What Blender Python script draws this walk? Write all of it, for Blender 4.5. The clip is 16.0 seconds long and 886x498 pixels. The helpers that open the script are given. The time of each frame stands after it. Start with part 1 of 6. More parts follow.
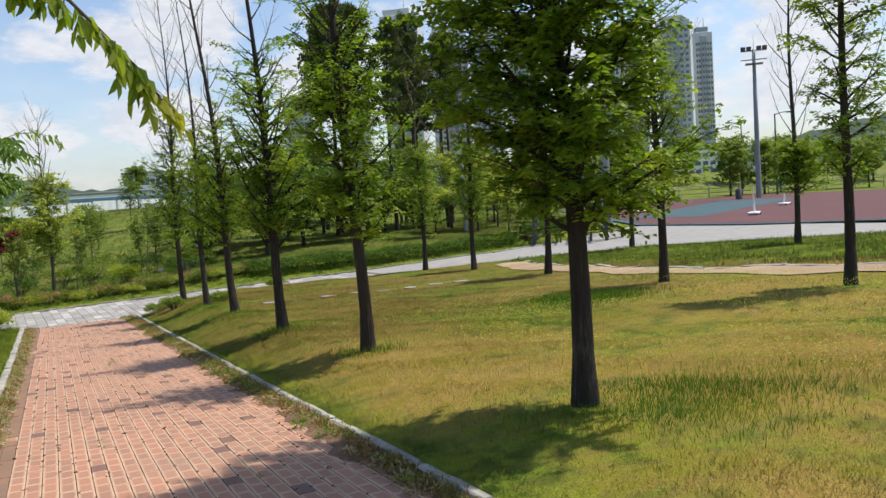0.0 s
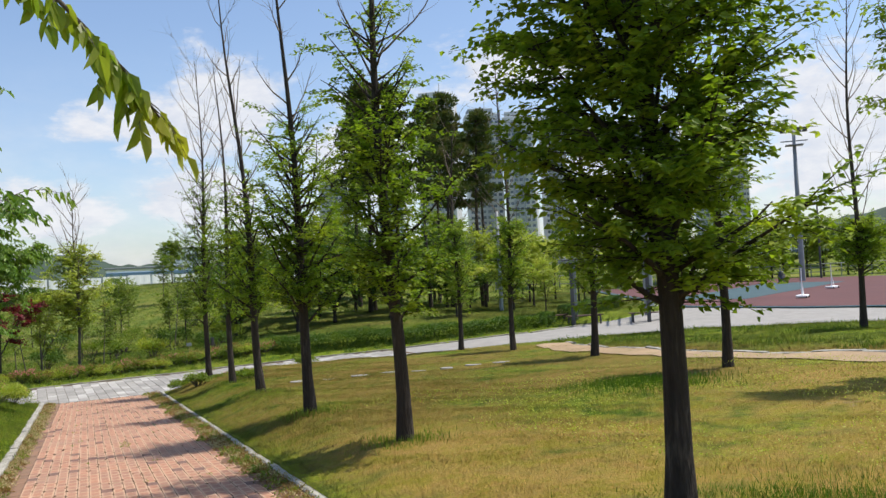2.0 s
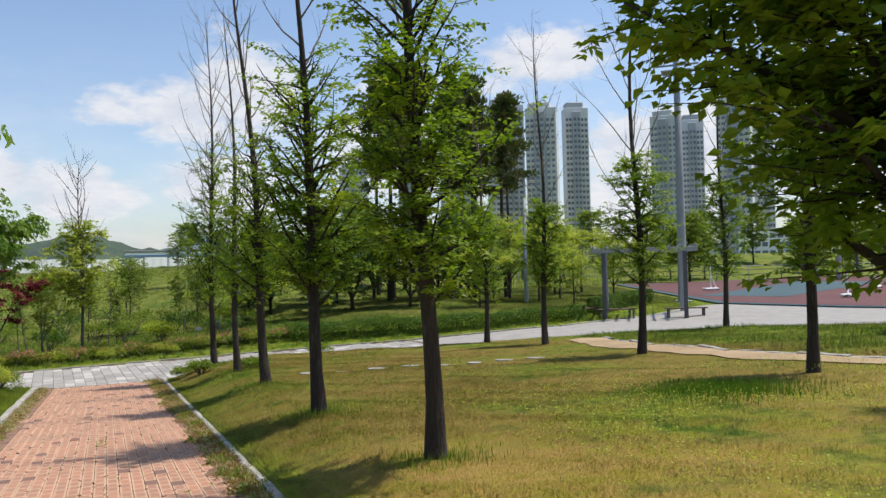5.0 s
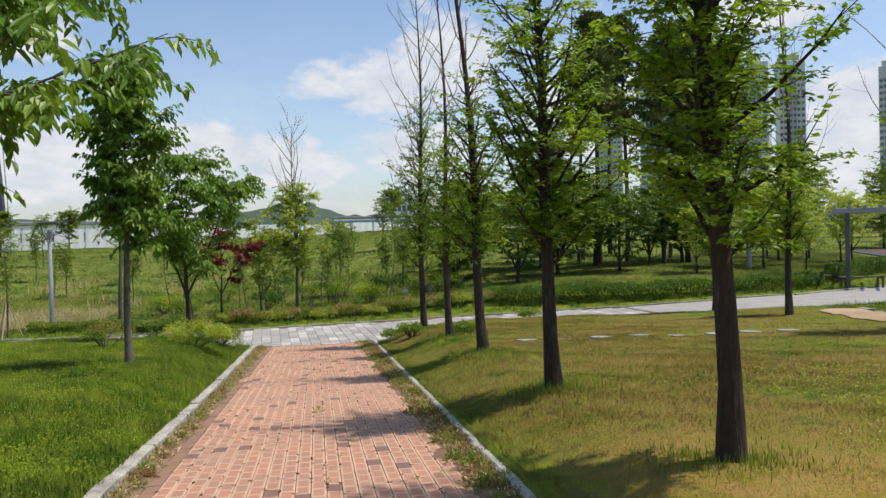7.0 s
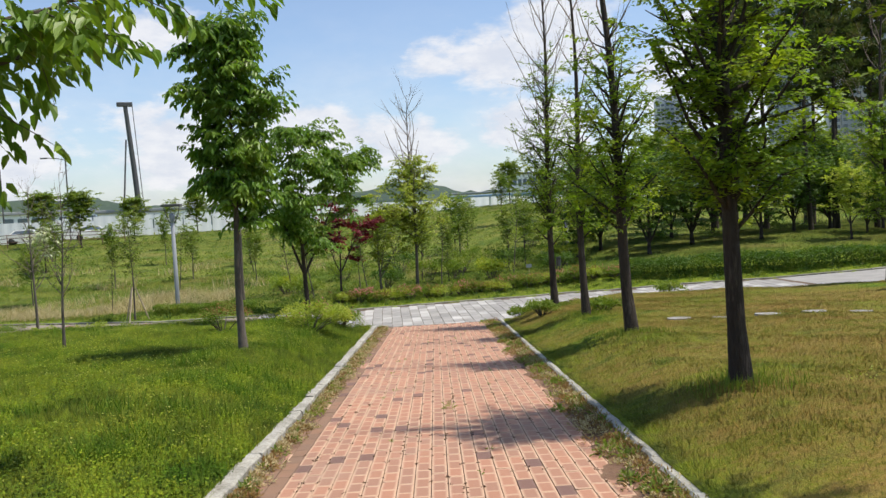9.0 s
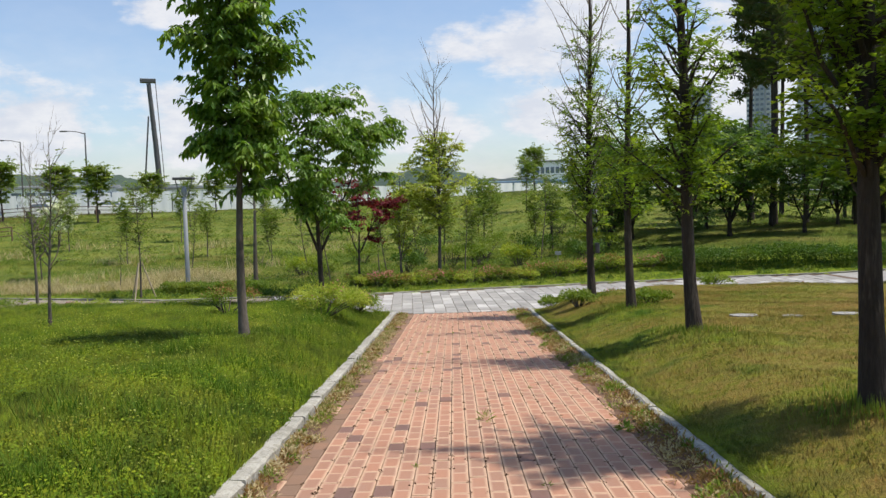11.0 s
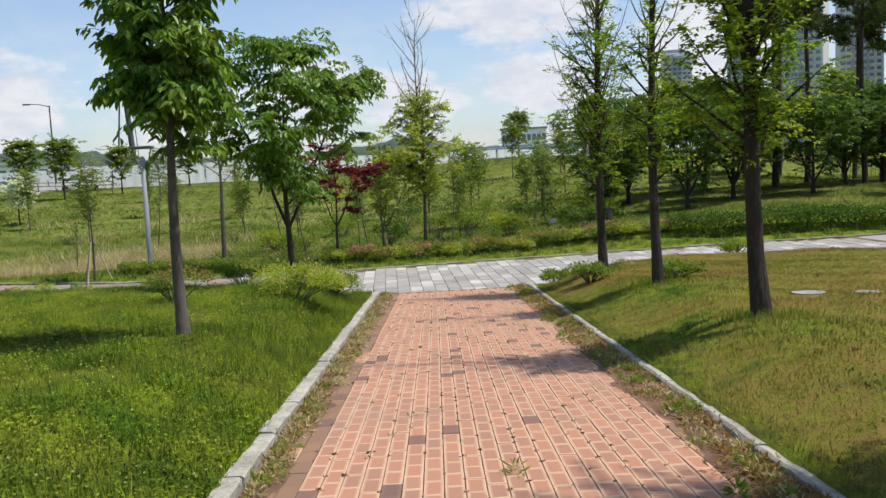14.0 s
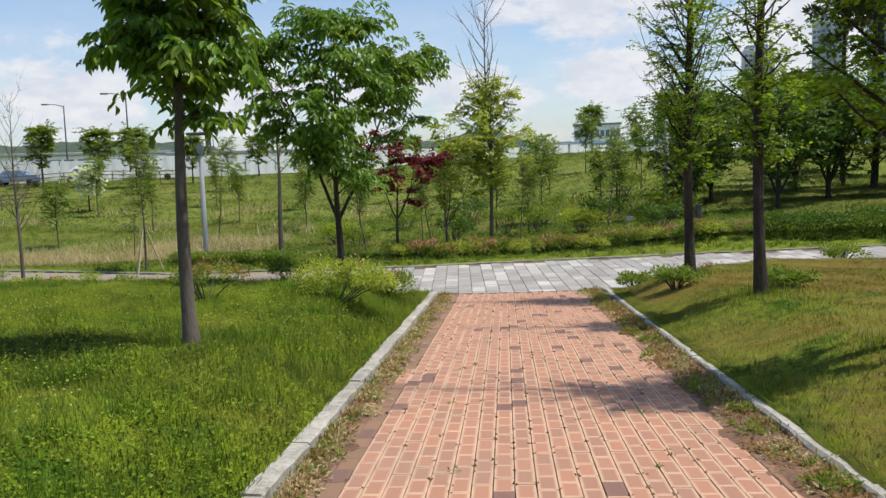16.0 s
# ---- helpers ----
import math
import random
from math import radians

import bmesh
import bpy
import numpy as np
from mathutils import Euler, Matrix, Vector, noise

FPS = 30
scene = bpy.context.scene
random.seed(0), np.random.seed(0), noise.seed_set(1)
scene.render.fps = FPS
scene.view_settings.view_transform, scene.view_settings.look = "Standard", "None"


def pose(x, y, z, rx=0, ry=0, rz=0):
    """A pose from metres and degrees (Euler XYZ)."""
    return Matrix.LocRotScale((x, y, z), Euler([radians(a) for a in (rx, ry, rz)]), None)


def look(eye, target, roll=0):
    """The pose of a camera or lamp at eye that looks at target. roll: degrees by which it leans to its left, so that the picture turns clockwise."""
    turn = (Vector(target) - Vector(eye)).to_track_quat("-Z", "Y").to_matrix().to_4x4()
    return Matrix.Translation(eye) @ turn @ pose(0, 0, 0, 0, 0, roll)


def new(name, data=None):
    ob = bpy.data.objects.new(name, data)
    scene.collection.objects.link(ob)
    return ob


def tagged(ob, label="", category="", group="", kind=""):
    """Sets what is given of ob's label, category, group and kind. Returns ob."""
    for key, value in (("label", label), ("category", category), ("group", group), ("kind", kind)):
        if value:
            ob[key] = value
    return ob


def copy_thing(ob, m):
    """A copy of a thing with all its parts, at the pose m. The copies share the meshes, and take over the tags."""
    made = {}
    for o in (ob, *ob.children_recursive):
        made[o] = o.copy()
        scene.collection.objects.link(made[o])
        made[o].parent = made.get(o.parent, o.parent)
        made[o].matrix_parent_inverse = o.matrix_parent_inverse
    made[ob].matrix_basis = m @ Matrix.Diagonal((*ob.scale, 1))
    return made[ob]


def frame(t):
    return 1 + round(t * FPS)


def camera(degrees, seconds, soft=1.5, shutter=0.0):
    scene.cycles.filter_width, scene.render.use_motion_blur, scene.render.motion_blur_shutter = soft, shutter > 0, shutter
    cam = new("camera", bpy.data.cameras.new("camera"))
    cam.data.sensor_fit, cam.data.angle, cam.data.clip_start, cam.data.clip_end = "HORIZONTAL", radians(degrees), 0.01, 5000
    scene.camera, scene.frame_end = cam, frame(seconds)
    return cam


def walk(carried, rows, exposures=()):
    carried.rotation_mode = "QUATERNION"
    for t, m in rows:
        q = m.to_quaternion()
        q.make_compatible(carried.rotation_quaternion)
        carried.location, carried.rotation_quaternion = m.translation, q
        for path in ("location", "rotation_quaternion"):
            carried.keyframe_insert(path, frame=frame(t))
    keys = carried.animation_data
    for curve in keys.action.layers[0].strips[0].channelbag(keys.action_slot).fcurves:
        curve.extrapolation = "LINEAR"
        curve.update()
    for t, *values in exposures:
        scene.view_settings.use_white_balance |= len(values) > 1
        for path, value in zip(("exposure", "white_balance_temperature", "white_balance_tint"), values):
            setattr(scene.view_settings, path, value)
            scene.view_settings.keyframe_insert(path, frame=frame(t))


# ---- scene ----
cam = camera(56.1, 16.0, soft=1.45)
METRES, EYE, TILT, LEAN, TURN = 12.2, 1.5, 0.0, 0.0, -28.5
ROWS = [
    (0.0, 0.0, 0.0, 0.0, -0.26, -4.0, 3.74),
    (0.5, -0.0017, 0.0182, -0.0002, -0.01, 0.14, 3.9),
    (1.0, -0.0072, 0.039, -0.0032, 1.53, 0.85, 3.93),
    (1.5, -0.0137, 0.0613, -0.0054, 1.64, 1.25, 3.97),
    (2.0, -0.0158, 0.0878, -0.0084, 1.93, 1.61, 2.95),
    (2.5, -0.0195, 0.1138, -0.0128, 1.93, 1.55, 2.33),
    (3.0, -0.0239, 0.1419, -0.0138, 1.88, 1.39, 2.17),
    (3.5, -0.0254, 0.1708, -0.0167, 2.04, 1.2, 1.52),
    (6.0, -0.0683, 0.3159, -0.0261, 5.74, 1.11, 1.92),
    (6.5, -0.086, 0.3463, -0.0303, 10.05, 1.1, 1.07),
    (7.0, -0.1023, 0.3737, -0.0332, 16.61, -0.94, 1.49),
    (7.5, -0.116, 0.4031, -0.0348, 20.78, -1.93, 1.26),
    (8.0, -0.1346, 0.4303, -0.0373, 22.13, -2.2, 1.81),
    (8.5, -0.1475, 0.4617, -0.0391, 23.88, -2.25, 2.65),
    (9.0, -0.1663, 0.4906, -0.0413, 24.57, -2.32, 3.2),
    (11.5, -0.2541, 0.6394, -0.0579, 26.03, -4.07, 1.31),
    (12.0, -0.2684, 0.6679, -0.0585, 24.09, -5.47, 0.53),
    (12.5, -0.2848, 0.6964, -0.058, 23.9, -5.44, 1.62),
    (13.0, -0.3043, 0.7226, -0.0614, 23.74, -5.38, 1.58),
    (13.5, -0.3182, 0.7545, -0.0633, 24.17, -5.39, 2.05),
    (14.0, -0.3346, 0.7846, -0.0665, 24.67, -5.32, 2.78),
    (14.5, -0.3476, 0.816, -0.0681, 25.18, -5.25, 3.14),
    (15.0, -0.3614, 0.8457, -0.0711, 26.58, -5.01, 2.94),
    (15.5, -0.3746, 0.8749, -0.0732, 27.35, -5.24, 2.69),
    (16.0, -0.3849, 0.9059, -0.0762, 29.52, -5.46, 1.88),
]
walk(cam, [(t, pose(0, 0, EYE, TILT, LEAN, TURN) @ pose(METRES * x, METRES * y, METRES * z, 90 + pitch, roll, yaw)) for t, x, y, z, yaw, pitch, roll in ROWS], exposures=[(0.0, 0.02, 6700, 11), (3.5, 0.06, 6700, 11), (6.5, -0.08, 6700, 11), (9.0, 0.06, 6700, 11), (12.0, -0.02, 6700, 11), (16.0, -0.02, 6700, 11)])

# ---- world and sun ----
SUN_AZ, SUN_EL = 100.0, 66.0   # degrees clockwise from +y, and above the horizon


def bearing(az, el):
    a, e = radians(az), radians(el)
    return Vector((math.sin(a) * math.cos(e), math.cos(a) * math.cos(e), math.sin(e)))


world = bpy.data.worlds.new("sky")
scene.world = world
world.use_nodes = True


class Nodes:
    """A small shorthand for writing node trees."""

    def __init__(self, tree):
        self.tree = tree
        tree.nodes.clear()

    def add(self, kind, out=0, props=None, **inputs):
        n = self.tree.nodes.new(kind)
        props = props or {}
        if "operation" in props:
            n.operation = props["operation"]
        if "use_clamp" in props:
            n.use_clamp = props["use_clamp"]
        if "interpolation_type" in props:
            n.interpolation_type = props["interpolation_type"]
        for k, v in inputs.items():
            key = int(k[1:]) if k[0] == "i" and k[1:].isdigit() else k.replace("_", " ")
            self.put(n.inputs[key], v)
        return n.outputs[out] if len(n.outputs) else None

    def put(self, socket, v):
        if isinstance(v, bpy.types.NodeSocket):
            self.tree.links.new(v, socket)
        else:
            socket.default_value = v

    def math(self, op, a, b=0.0, c=0.0, clamp=False):
        return self.add("ShaderNodeMath", props={"operation": op, "use_clamp": clamp}, i0=a, i1=b, i2=c)

    def vec(self, op, a, b=(0, 0, 0), out=0):
        return self.add("ShaderNodeVectorMath", out, {"operation": op}, i0=a, i1=b)

    def noise(self, vector, scale, detail=4.0, rough=0.55):
        return self.add("ShaderNodeTexNoise", 0, Vector=vector, Scale=scale, Detail=detail, Roughness=rough)

    def ramp(self, fac, a, b):
        return self.add("ShaderNodeMapRange", 0, {"interpolation_type": "SMOOTHSTEP"}, i0=fac, i1=a, i2=b)

    def mix(self, fac, a, b, blend="MIX"):
        n = self.tree.nodes.new("ShaderNodeMix")
        n.data_type, n.blend_type = "RGBA", blend
        self.put(n.inputs[0], fac)
        for i, v in ((6, a), (7, b)):
            self.put(n.inputs[i], v if isinstance(v, bpy.types.NodeSocket) or len(v) == 4 else (*v, 1))
        return n.outputs[2]


def build_sky():
    n = Nodes(world.node_tree)
    sky = n.add("ShaderNodeTexSky")
    dome = sky.node
    dome.sky_type, dome.sun_disc = "NISHITA", False
    dome.sun_elevation, dome.sun_rotation = radians(SUN_EL), radians(SUN_AZ)
    dome.air_density, dome.dust_density, dome.ozone_density = 1.0, 1.2, 1.5
    way = n.vec("NORMALIZE", n.add("ShaderNodeTexCoord", 0))
    stretched = n.vec("MULTIPLY", way, (1, 1, 2.2))
    coarse = n.noise(stretched, 7.0, 8.0, 0.6)
    fine = n.noise(stretched, 24.0, 6.0, 0.6)
    rough = n.math("ADD", n.math("MULTIPLY", n.math("SUBTRACT", coarse, 0.5), 2.6), n.math("MULTIPLY", n.math("SUBTRACT", fine, 0.5), 1.0))
    cover = -1.0
    # cumulus heaps: bearing, height, half width, half height (degrees)
    for az, el, hw, hh in ((7.5, 10.2, 5.5, 2.8), (12.5, 11.8, 4.5, 3.2), (1.5, 5.2, 4.5, 2.6), (-14, 5.8, 5, 3.4), (-5, 5.6, 5, 2.6), (-24, 5.0, 6, 3.6),
                           (11, 5.5, 5, 2.2), (22, 8, 5, 5), (41, 6, 8, 6), (53, 7.5, 6, 6), (-14, 12.5, 4, 1.6), (33, 14, 6, 2.5)):
        c = bearing(az, el)
        off = n.vec("SUBTRACT", way, tuple(c))
        side = n.math("DIVIDE", n.vec("DOT_PRODUCT", off, (math.cos(radians(az)), -math.sin(radians(az)), 0), 1), radians(hw))
        up = n.math("DIVIDE", n.vec("DOT_PRODUCT", off, (0, 0, 1), 1), radians(hh))
        ahead = n.math("MULTIPLY", n.math("LESS_THAN", n.vec("DOT_PRODUCT", way, tuple(c), 1), 0.2), 9.0)
        r = n.math("SQRT", n.math("ADD", n.math("MULTIPLY", side, side), n.math("MULTIPLY", up, up)))
        cover = n.math("MAXIMUM", cover, n.math("SUBTRACT", n.math("SUBTRACT", 1.0, r), ahead))
    heaps = n.ramp(n.math("ADD", cover, rough), -0.12, 0.5)
    height = n.add("ShaderNodeSeparateXYZ", 2, i0=way)
    veil = n.math("MULTIPLY", n.ramp(height, 0.30, -0.02), n.ramp(coarse, 0.25, 0.75))
    amount = n.math("MAXIMUM", n.math("MULTIPLY", heaps, 0.93), n.math("MULTIPLY", veil, 0.75))
    shade = n.mix(n.ramp(fine, 0.3, 0.7), CLOUD_LOW, CLOUD_HIGH)
    tint = n.mix(1.0, sky, SKY_TINT, "MULTIPLY")
    back = n.add("ShaderNodeBackground", Color=n.mix(amount, tint, shade), Strength=SKY)
    n.add("ShaderNodeOutputWorld", Surface=back)


SKY = 0.13
SKY_TINT = (1.18, 1.24, 1.32)
CLOUD_LOW, CLOUD_HIGH = (5.3, 5.7, 6.5), (6.6, 6.8, 7.2)
build_sky()
sun = new("sun", bpy.data.lights.new("sun", "SUN"))
sun.data.energy, sun.data.angle, sun.data.color = 5.0, radians(1.3), (1.0, 0.95, 0.86)
sun.matrix_world = look(bearing(SUN_AZ, SUN_EL) * 60, (0, 0, 0))

# ---- materials ----


def fresh(name):
    m = bpy.data.materials.new(name)
    m.use_nodes = True
    return m, Nodes(m.node_tree)


def finish(n, color, rough=0.8, bump=None, depth=0.01, metal=0.0, spec=0.4):
    args = {"Base_Color": color, "Roughness": rough, "Metallic": metal, "Specular_IOR_Level": spec}
    if bump is not None:
        args["Normal"] = n.add("ShaderNodeBump", Height=bump, Strength=0.8, Distance=depth)
    n.add("ShaderNodeOutputMaterial", Surface=n.add("ShaderNodeBsdfPrincipled", **args))


def surface(name, a, b, big=0.6, small=14.0, rough=0.85, depth=0.006, metal=0.0, third=None, stretch=(1, 1, 1), vary=0.0):
    """Two tones mixed by coarse and fine noise in world metres, with relief."""
    m, n = fresh(name)
    at = n.vec("MULTIPLY", n.add("ShaderNodeNewGeometry", 0), stretch)
    coarse, fine = n.noise(at, big, 3.0), n.noise(at, small, 5.0, 0.65)
    fac = n.ramp(n.math("ADD", n.math("MULTIPLY", coarse, 0.55), n.math("MULTIPLY", fine, 0.45)), 0.32, 0.68)
    color = n.mix(fac, a, b)
    if third:
        color = n.mix(n.math("MULTIPLY", n.ramp(n.noise(at, big * 2.7, 4.0, 0.7), 0.55, 0.72), 0.8), color, third)
    if vary:
        v = n.math("ADD", 1 - vary, n.math("MULTIPLY", n.add("ShaderNodeObjectInfo", 5), 2 * vary))
        color = n.mix(1.0, color, n.add("ShaderNodeCombineXYZ", i0=v, i1=v, i2=v), "MULTIPLY")
    finish(n, color, rough, fine, depth, metal)
    return m


def leafy(name, a, b, c, through_light=0.45, rough=0.5, gloss=0.3):
    """Leaves: each island takes its own tone; light passes through them."""
    m, n = fresh(name)
    each = n.add("ShaderNodeNewGeometry", 8)
    at = n.add("ShaderNodeNewGeometry", 0)
    color = n.mix(n.ramp(each, 0.0, 0.9), a, b)
    color = n.mix(n.math("MULTIPLY", n.ramp(n.noise(at, 1.7, 2.0), 0.45, 0.7), 0.75), color, c)
    solid = n.add("ShaderNodeBsdfPrincipled", Base_Color=color, Roughness=rough, Specular_IOR_Level=gloss)
    glow = n.add("ShaderNodeBsdfTranslucent", Color=n.mix(1.0, color, (1.25, 1.35, 0.55), "MULTIPLY"))
    n.add("ShaderNodeOutputMaterial", Surface=n.add("ShaderNodeMixShader", i0=through_light, i1=solid, i2=glow))
    return m


def patchwork(n):
    """Grass tones over the plan: lush, plain and dry patches."""
    at = n.add("ShaderNodeNewGeometry", 0)
    x, y = (n.add("ShaderNodeSeparateXYZ", k, i0=at) for k in (0, 1))
    flat = n.add("ShaderNodeCombineXYZ", i0=x, i1=y)
    coarse, mid = n.noise(flat, 0.35, 3.0, 0.6), n.noise(flat, 1.6, 4.0, 0.6)
    # the lawn beside the tree row is mown and dry; it ends at the kerb
    edge = n.math("SUBTRACT", x, n.math("MULTIPLY_ADD", y, 0.055, 2.3))
    dry_lawn = n.math("MULTIPLY", n.math("MULTIPLY", n.ramp(edge, -0.3, 0.6), n.ramp(y, 31.0, 28.0)), n.ramp(x, 15.2, 13.4))
    dryness = n.math("ADD", n.math("MULTIPLY", coarse, 0.6), n.math("MULTIPLY", mid, 0.5))
    dry = n.math("MULTIPLY", n.ramp(dryness, 0.36, 0.62), n.math("MULTIPLY_ADD", dry_lawn, 0.72, 0.17))
    tuft = n.noise(flat, 5.5, 3.0, 0.6)
    lush = n.mix(n.ramp(n.math("ADD", n.math("MULTIPLY", mid, 0.5), n.math("MULTIPLY", tuft, 0.5)), 0.41, 0.59), LUSH_DARK, LUSH_LIGHT)
    lush = n.mix(n.math("MULTIPLY", n.ramp(n.noise(flat, 0.9, 4.0, 0.65), 0.5, 0.66), 0.34), lush, (0.25, 0.275, 0.035))
    # the meadow beyond the stone path is rougher, with straw-coloured patches
    field = n.mix(n.ramp(n.math("ADD", n.math("MULTIPLY", coarse, 0.6), n.math("MULTIPLY", mid, 0.4)), 0.38, 0.62), (0.062, 0.115, 0.015), (0.155, 0.195, 0.035))
    field = n.mix(n.math("MULTIPLY", n.ramp(n.noise(flat, 0.16, 4.0, 0.6), 0.5, 0.68), 0.6), field, (0.22, 0.19, 0.07))
    lush = n.mix(n.math("MULTIPLY", n.ramp(y, 34.0, 39.0), 0.85), lush, field)
    # dry straw and green both turn to darker tones from y 7.5 to 12.5
    return n.mix(dry, lush, n.mix(n.ramp(n.math("ADD", n.math("MULTIPLY", mid, 0.45), n.math("ADD", n.math("MULTIPLY", tuft, 0.25), n.math("MULTIPLY", n.noise(flat, 24.0, 3.0, 0.7), 0.3))), 0.45, 0.59), n.mix(n.ramp(y, 7.5, 12.5), DRY_STRAW, DARK_STRAW), n.mix(n.ramp(y, 7.5, 12.5), DRY_GREEN, DARK_GREEN))), at


LUSH_DARK, LUSH_LIGHT = (0.044, 0.103, 0.006), (0.172, 0.25, 0.014)
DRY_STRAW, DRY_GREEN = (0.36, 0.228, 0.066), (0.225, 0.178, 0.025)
DARK_STRAW, DARK_GREEN = (0.25, 0.16, 0.047), (0.112, 0.108, 0.014)


def grass_material():
    m, n = fresh("grass_blades")
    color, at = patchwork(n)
    each = n.add("ShaderNodeNewGeometry", 8)
    v = n.math("MULTIPLY_ADD", each, 0.7, 0.66)
    warm = n.math("MULTIPLY_ADD", n.math("FRACT", n.math("MULTIPLY", each, 17.3)), 0.34, 0.83)
    color = n.mix(1.0, color, n.add("ShaderNodeCombineXYZ", i0=n.math("MULTIPLY", v, warm), i1=v, i2=n.math("MULTIPLY", v, 0.95)), "MULTIPLY")
    # shading normals are bent up, so upright blades catch light like flat turf
    own = n.vec("MULTIPLY", n.add("ShaderNodeNewGeometry", 1), (0.22, 0.22, 0.22))
    lie = n.vec("NORMALIZE", n.vec("ADD", own, (0, 0, 0.75)))
    solid = n.add("ShaderNodeBsdfPrincipled", Base_Color=color, Roughness=0.7, Specular_IOR_Level=0.1, Normal=lie)
    glow = n.add("ShaderNodeBsdfTranslucent", Color=color, Normal=lie)
    n.add("ShaderNodeOutputMaterial", Surface=n.add("ShaderNodeMixShader", i0=0.12, i1=solid, i2=glow))
    return m


def ground_material():
    m, n = fresh("turf")
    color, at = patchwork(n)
    fine = n.noise(at, 45.0, 4.0, 0.7)
    soil = n.mix(n.math("MULTIPLY", n.ramp(fine, 0.45, 0.75), 0.35), color, (0.15, 0.115, 0.06))
    bare = n.ramp(n.noise(at, 0.9, 5.0, 0.7), 0.66, 0.74)
    finish(n, n.mix(n.math("MULTIPLY", bare, 0.6), soil, (0.3, 0.235, 0.15)), 0.95, fine, 0.03, spec=0.1)
    return m


def paver_material(name, body, rim, worn):
    """Clay pavers: a burnt middle, a paler sandy rim, stains over the whole path."""
    m, n = fresh(name)
    at = n.add("ShaderNodeNewGeometry", 0)
    uv = n.add("ShaderNodeTexCoord", 2)
    u, v = (n.add("ShaderNodeSeparateXYZ", k, i0=uv) for k in (0, 1))
    eu = n.math("MULTIPLY", n.math("MINIMUM", u, n.math("SUBTRACT", 1.0, u)), 0.115)
    ev = n.math("MULTIPLY", n.math("MINIMUM", v, n.math("SUBTRACT", 1.0, v)), 0.23)
    edge = n.ramp(n.math("ADD", n.math("MINIMUM", eu, ev), n.math("MULTIPLY", n.math("SUBTRACT", n.noise(at, 55.0), 0.5), 0.016)), 0.027, 0.003)
    fine = n.noise(at, 90.0, 5.0, 0.7)
    each = n.add("ShaderNodeNewGeometry", 8)
    one = n.add("ShaderNodeObjectInfo", 5)
    tone = n.math("FRACT", n.math("ADD", each, n.math("MULTIPLY", one, 7.3)))
    base = n.mix(n.ramp(tone, 0.0, 1.0), body, tuple(c * k for c, k in zip(body, (1.22, 1.12, 1.05))))
    color = n.mix(n.math("MULTIPLY", edge, n.math("MULTIPLY_ADD", n.noise(at, 7.0), 0.75, 0.38)), base, rim)
    stain = n.noise(at, 0.8, 6.0, 0.62)
    color = n.mix(n.math("MULTIPLY", n.ramp(stain, 0.5, 0.72), 0.45), color, worn)
    color = n.mix(n.math("MULTIPLY", n.ramp(fine, 0.5, 0.85), 0.4), color, tuple(c * 0.55 for c in body))
    finish(n, color, 0.88, fine, 0.003, spec=0.25)
    return m


M_TURF, M_BLADE = ground_material(), grass_material()
M_BRICK = paver_material("clay_paver", (0.325, 0.178, 0.122), (0.575, 0.405, 0.28), (0.31, 0.215, 0.16))
M_BRICK_DARK = paver_material("clay_paver_dark", (0.165, 0.10, 0.085), (0.21, 0.135, 0.11), (0.15, 0.1, 0.08))
M_BRICK_DIRTY = paver_material("clay_paver_soiled", (0.215, 0.135, 0.092), (0.225, 0.143, 0.098), (0.18, 0.12, 0.08))
M_KERB = surface("kerb_concrete", (0.22, 0.21, 0.175), (0.44, 0.425, 0.375), 2.6, 26, 0.95, 0.016, third=(0.14, 0.125, 0.075), vary=0.07)
M_KERB_MOSSY = surface("kerb_mossy", (0.13, 0.125, 0.095), (0.26, 0.25, 0.205), 2.6, 26, 0.95, 0.012, third=(0.10, 0.105, 0.045), vary=0.1)
M_GRANITE = surface("granite_slab", (0.24, 0.232, 0.215), (0.32, 0.308, 0.282), 2.0, 60, 0.8, 0.002, vary=0.16)
M_GRANITE_LIGHT = surface("granite_slab_pale", (0.36, 0.35, 0.33), (0.45, 0.435, 0.405), 2.0, 60, 0.8, 0.002, vary=0.12)
M_SOIL = surface("gutter_soil", (0.095, 0.052, 0.033), (0.205, 0.118, 0.07), 2.2, 28, 0.97, 0.02, third=(0.24, 0.175, 0.09))
M_BED = surface("joint_sand", (0.085, 0.058, 0.04), (0.15, 0.105, 0.07), 3, 40, 0.97, 0.01)
M_SAND = surface("sandy_track", (0.27, 0.19, 0.11), (0.40, 0.29, 0.175), 0.9, 22, 0.97, 0.02, third=(0.20, 0.18, 0.06))
M_ASPHALT = surface("worn_path", (0.2, 0.165, 0.13), (0.27, 0.22, 0.17), 0.8, 35, 0.95, 0.006)
M_BARK = surface("dark_bark", (0.022, 0.017, 0.013), (0.062, 0.047, 0.037), 3.0, 34, 0.95, 0.05, stretch=(1, 1, 0.16), third=(0.12, 0.097, 0.078))
M_BARK_GREY = surface("grey_bark", (0.06, 0.05, 0.041), (0.14, 0.118, 0.098), 3.0, 30, 0.92, 0.012, stretch=(1, 1, 0.4))
M_TWIG = surface("bare_twig", (0.12, 0.09, 0.07), (0.2, 0.16, 0.13), 3.0, 30, 0.9, 0.004)
M_LEAF_ROW = leafy("elm_leaf", (0.11, 0.185, 0.016), (0.195, 0.29, 0.027), (0.34, 0.405, 0.037), 0.5)
M_TUFT = leafy("tuft_blade", (0.06, 0.135, 0.012), (0.11, 0.20, 0.02), (0.17, 0.24, 0.03), 0.3, 0.6, 0.2)
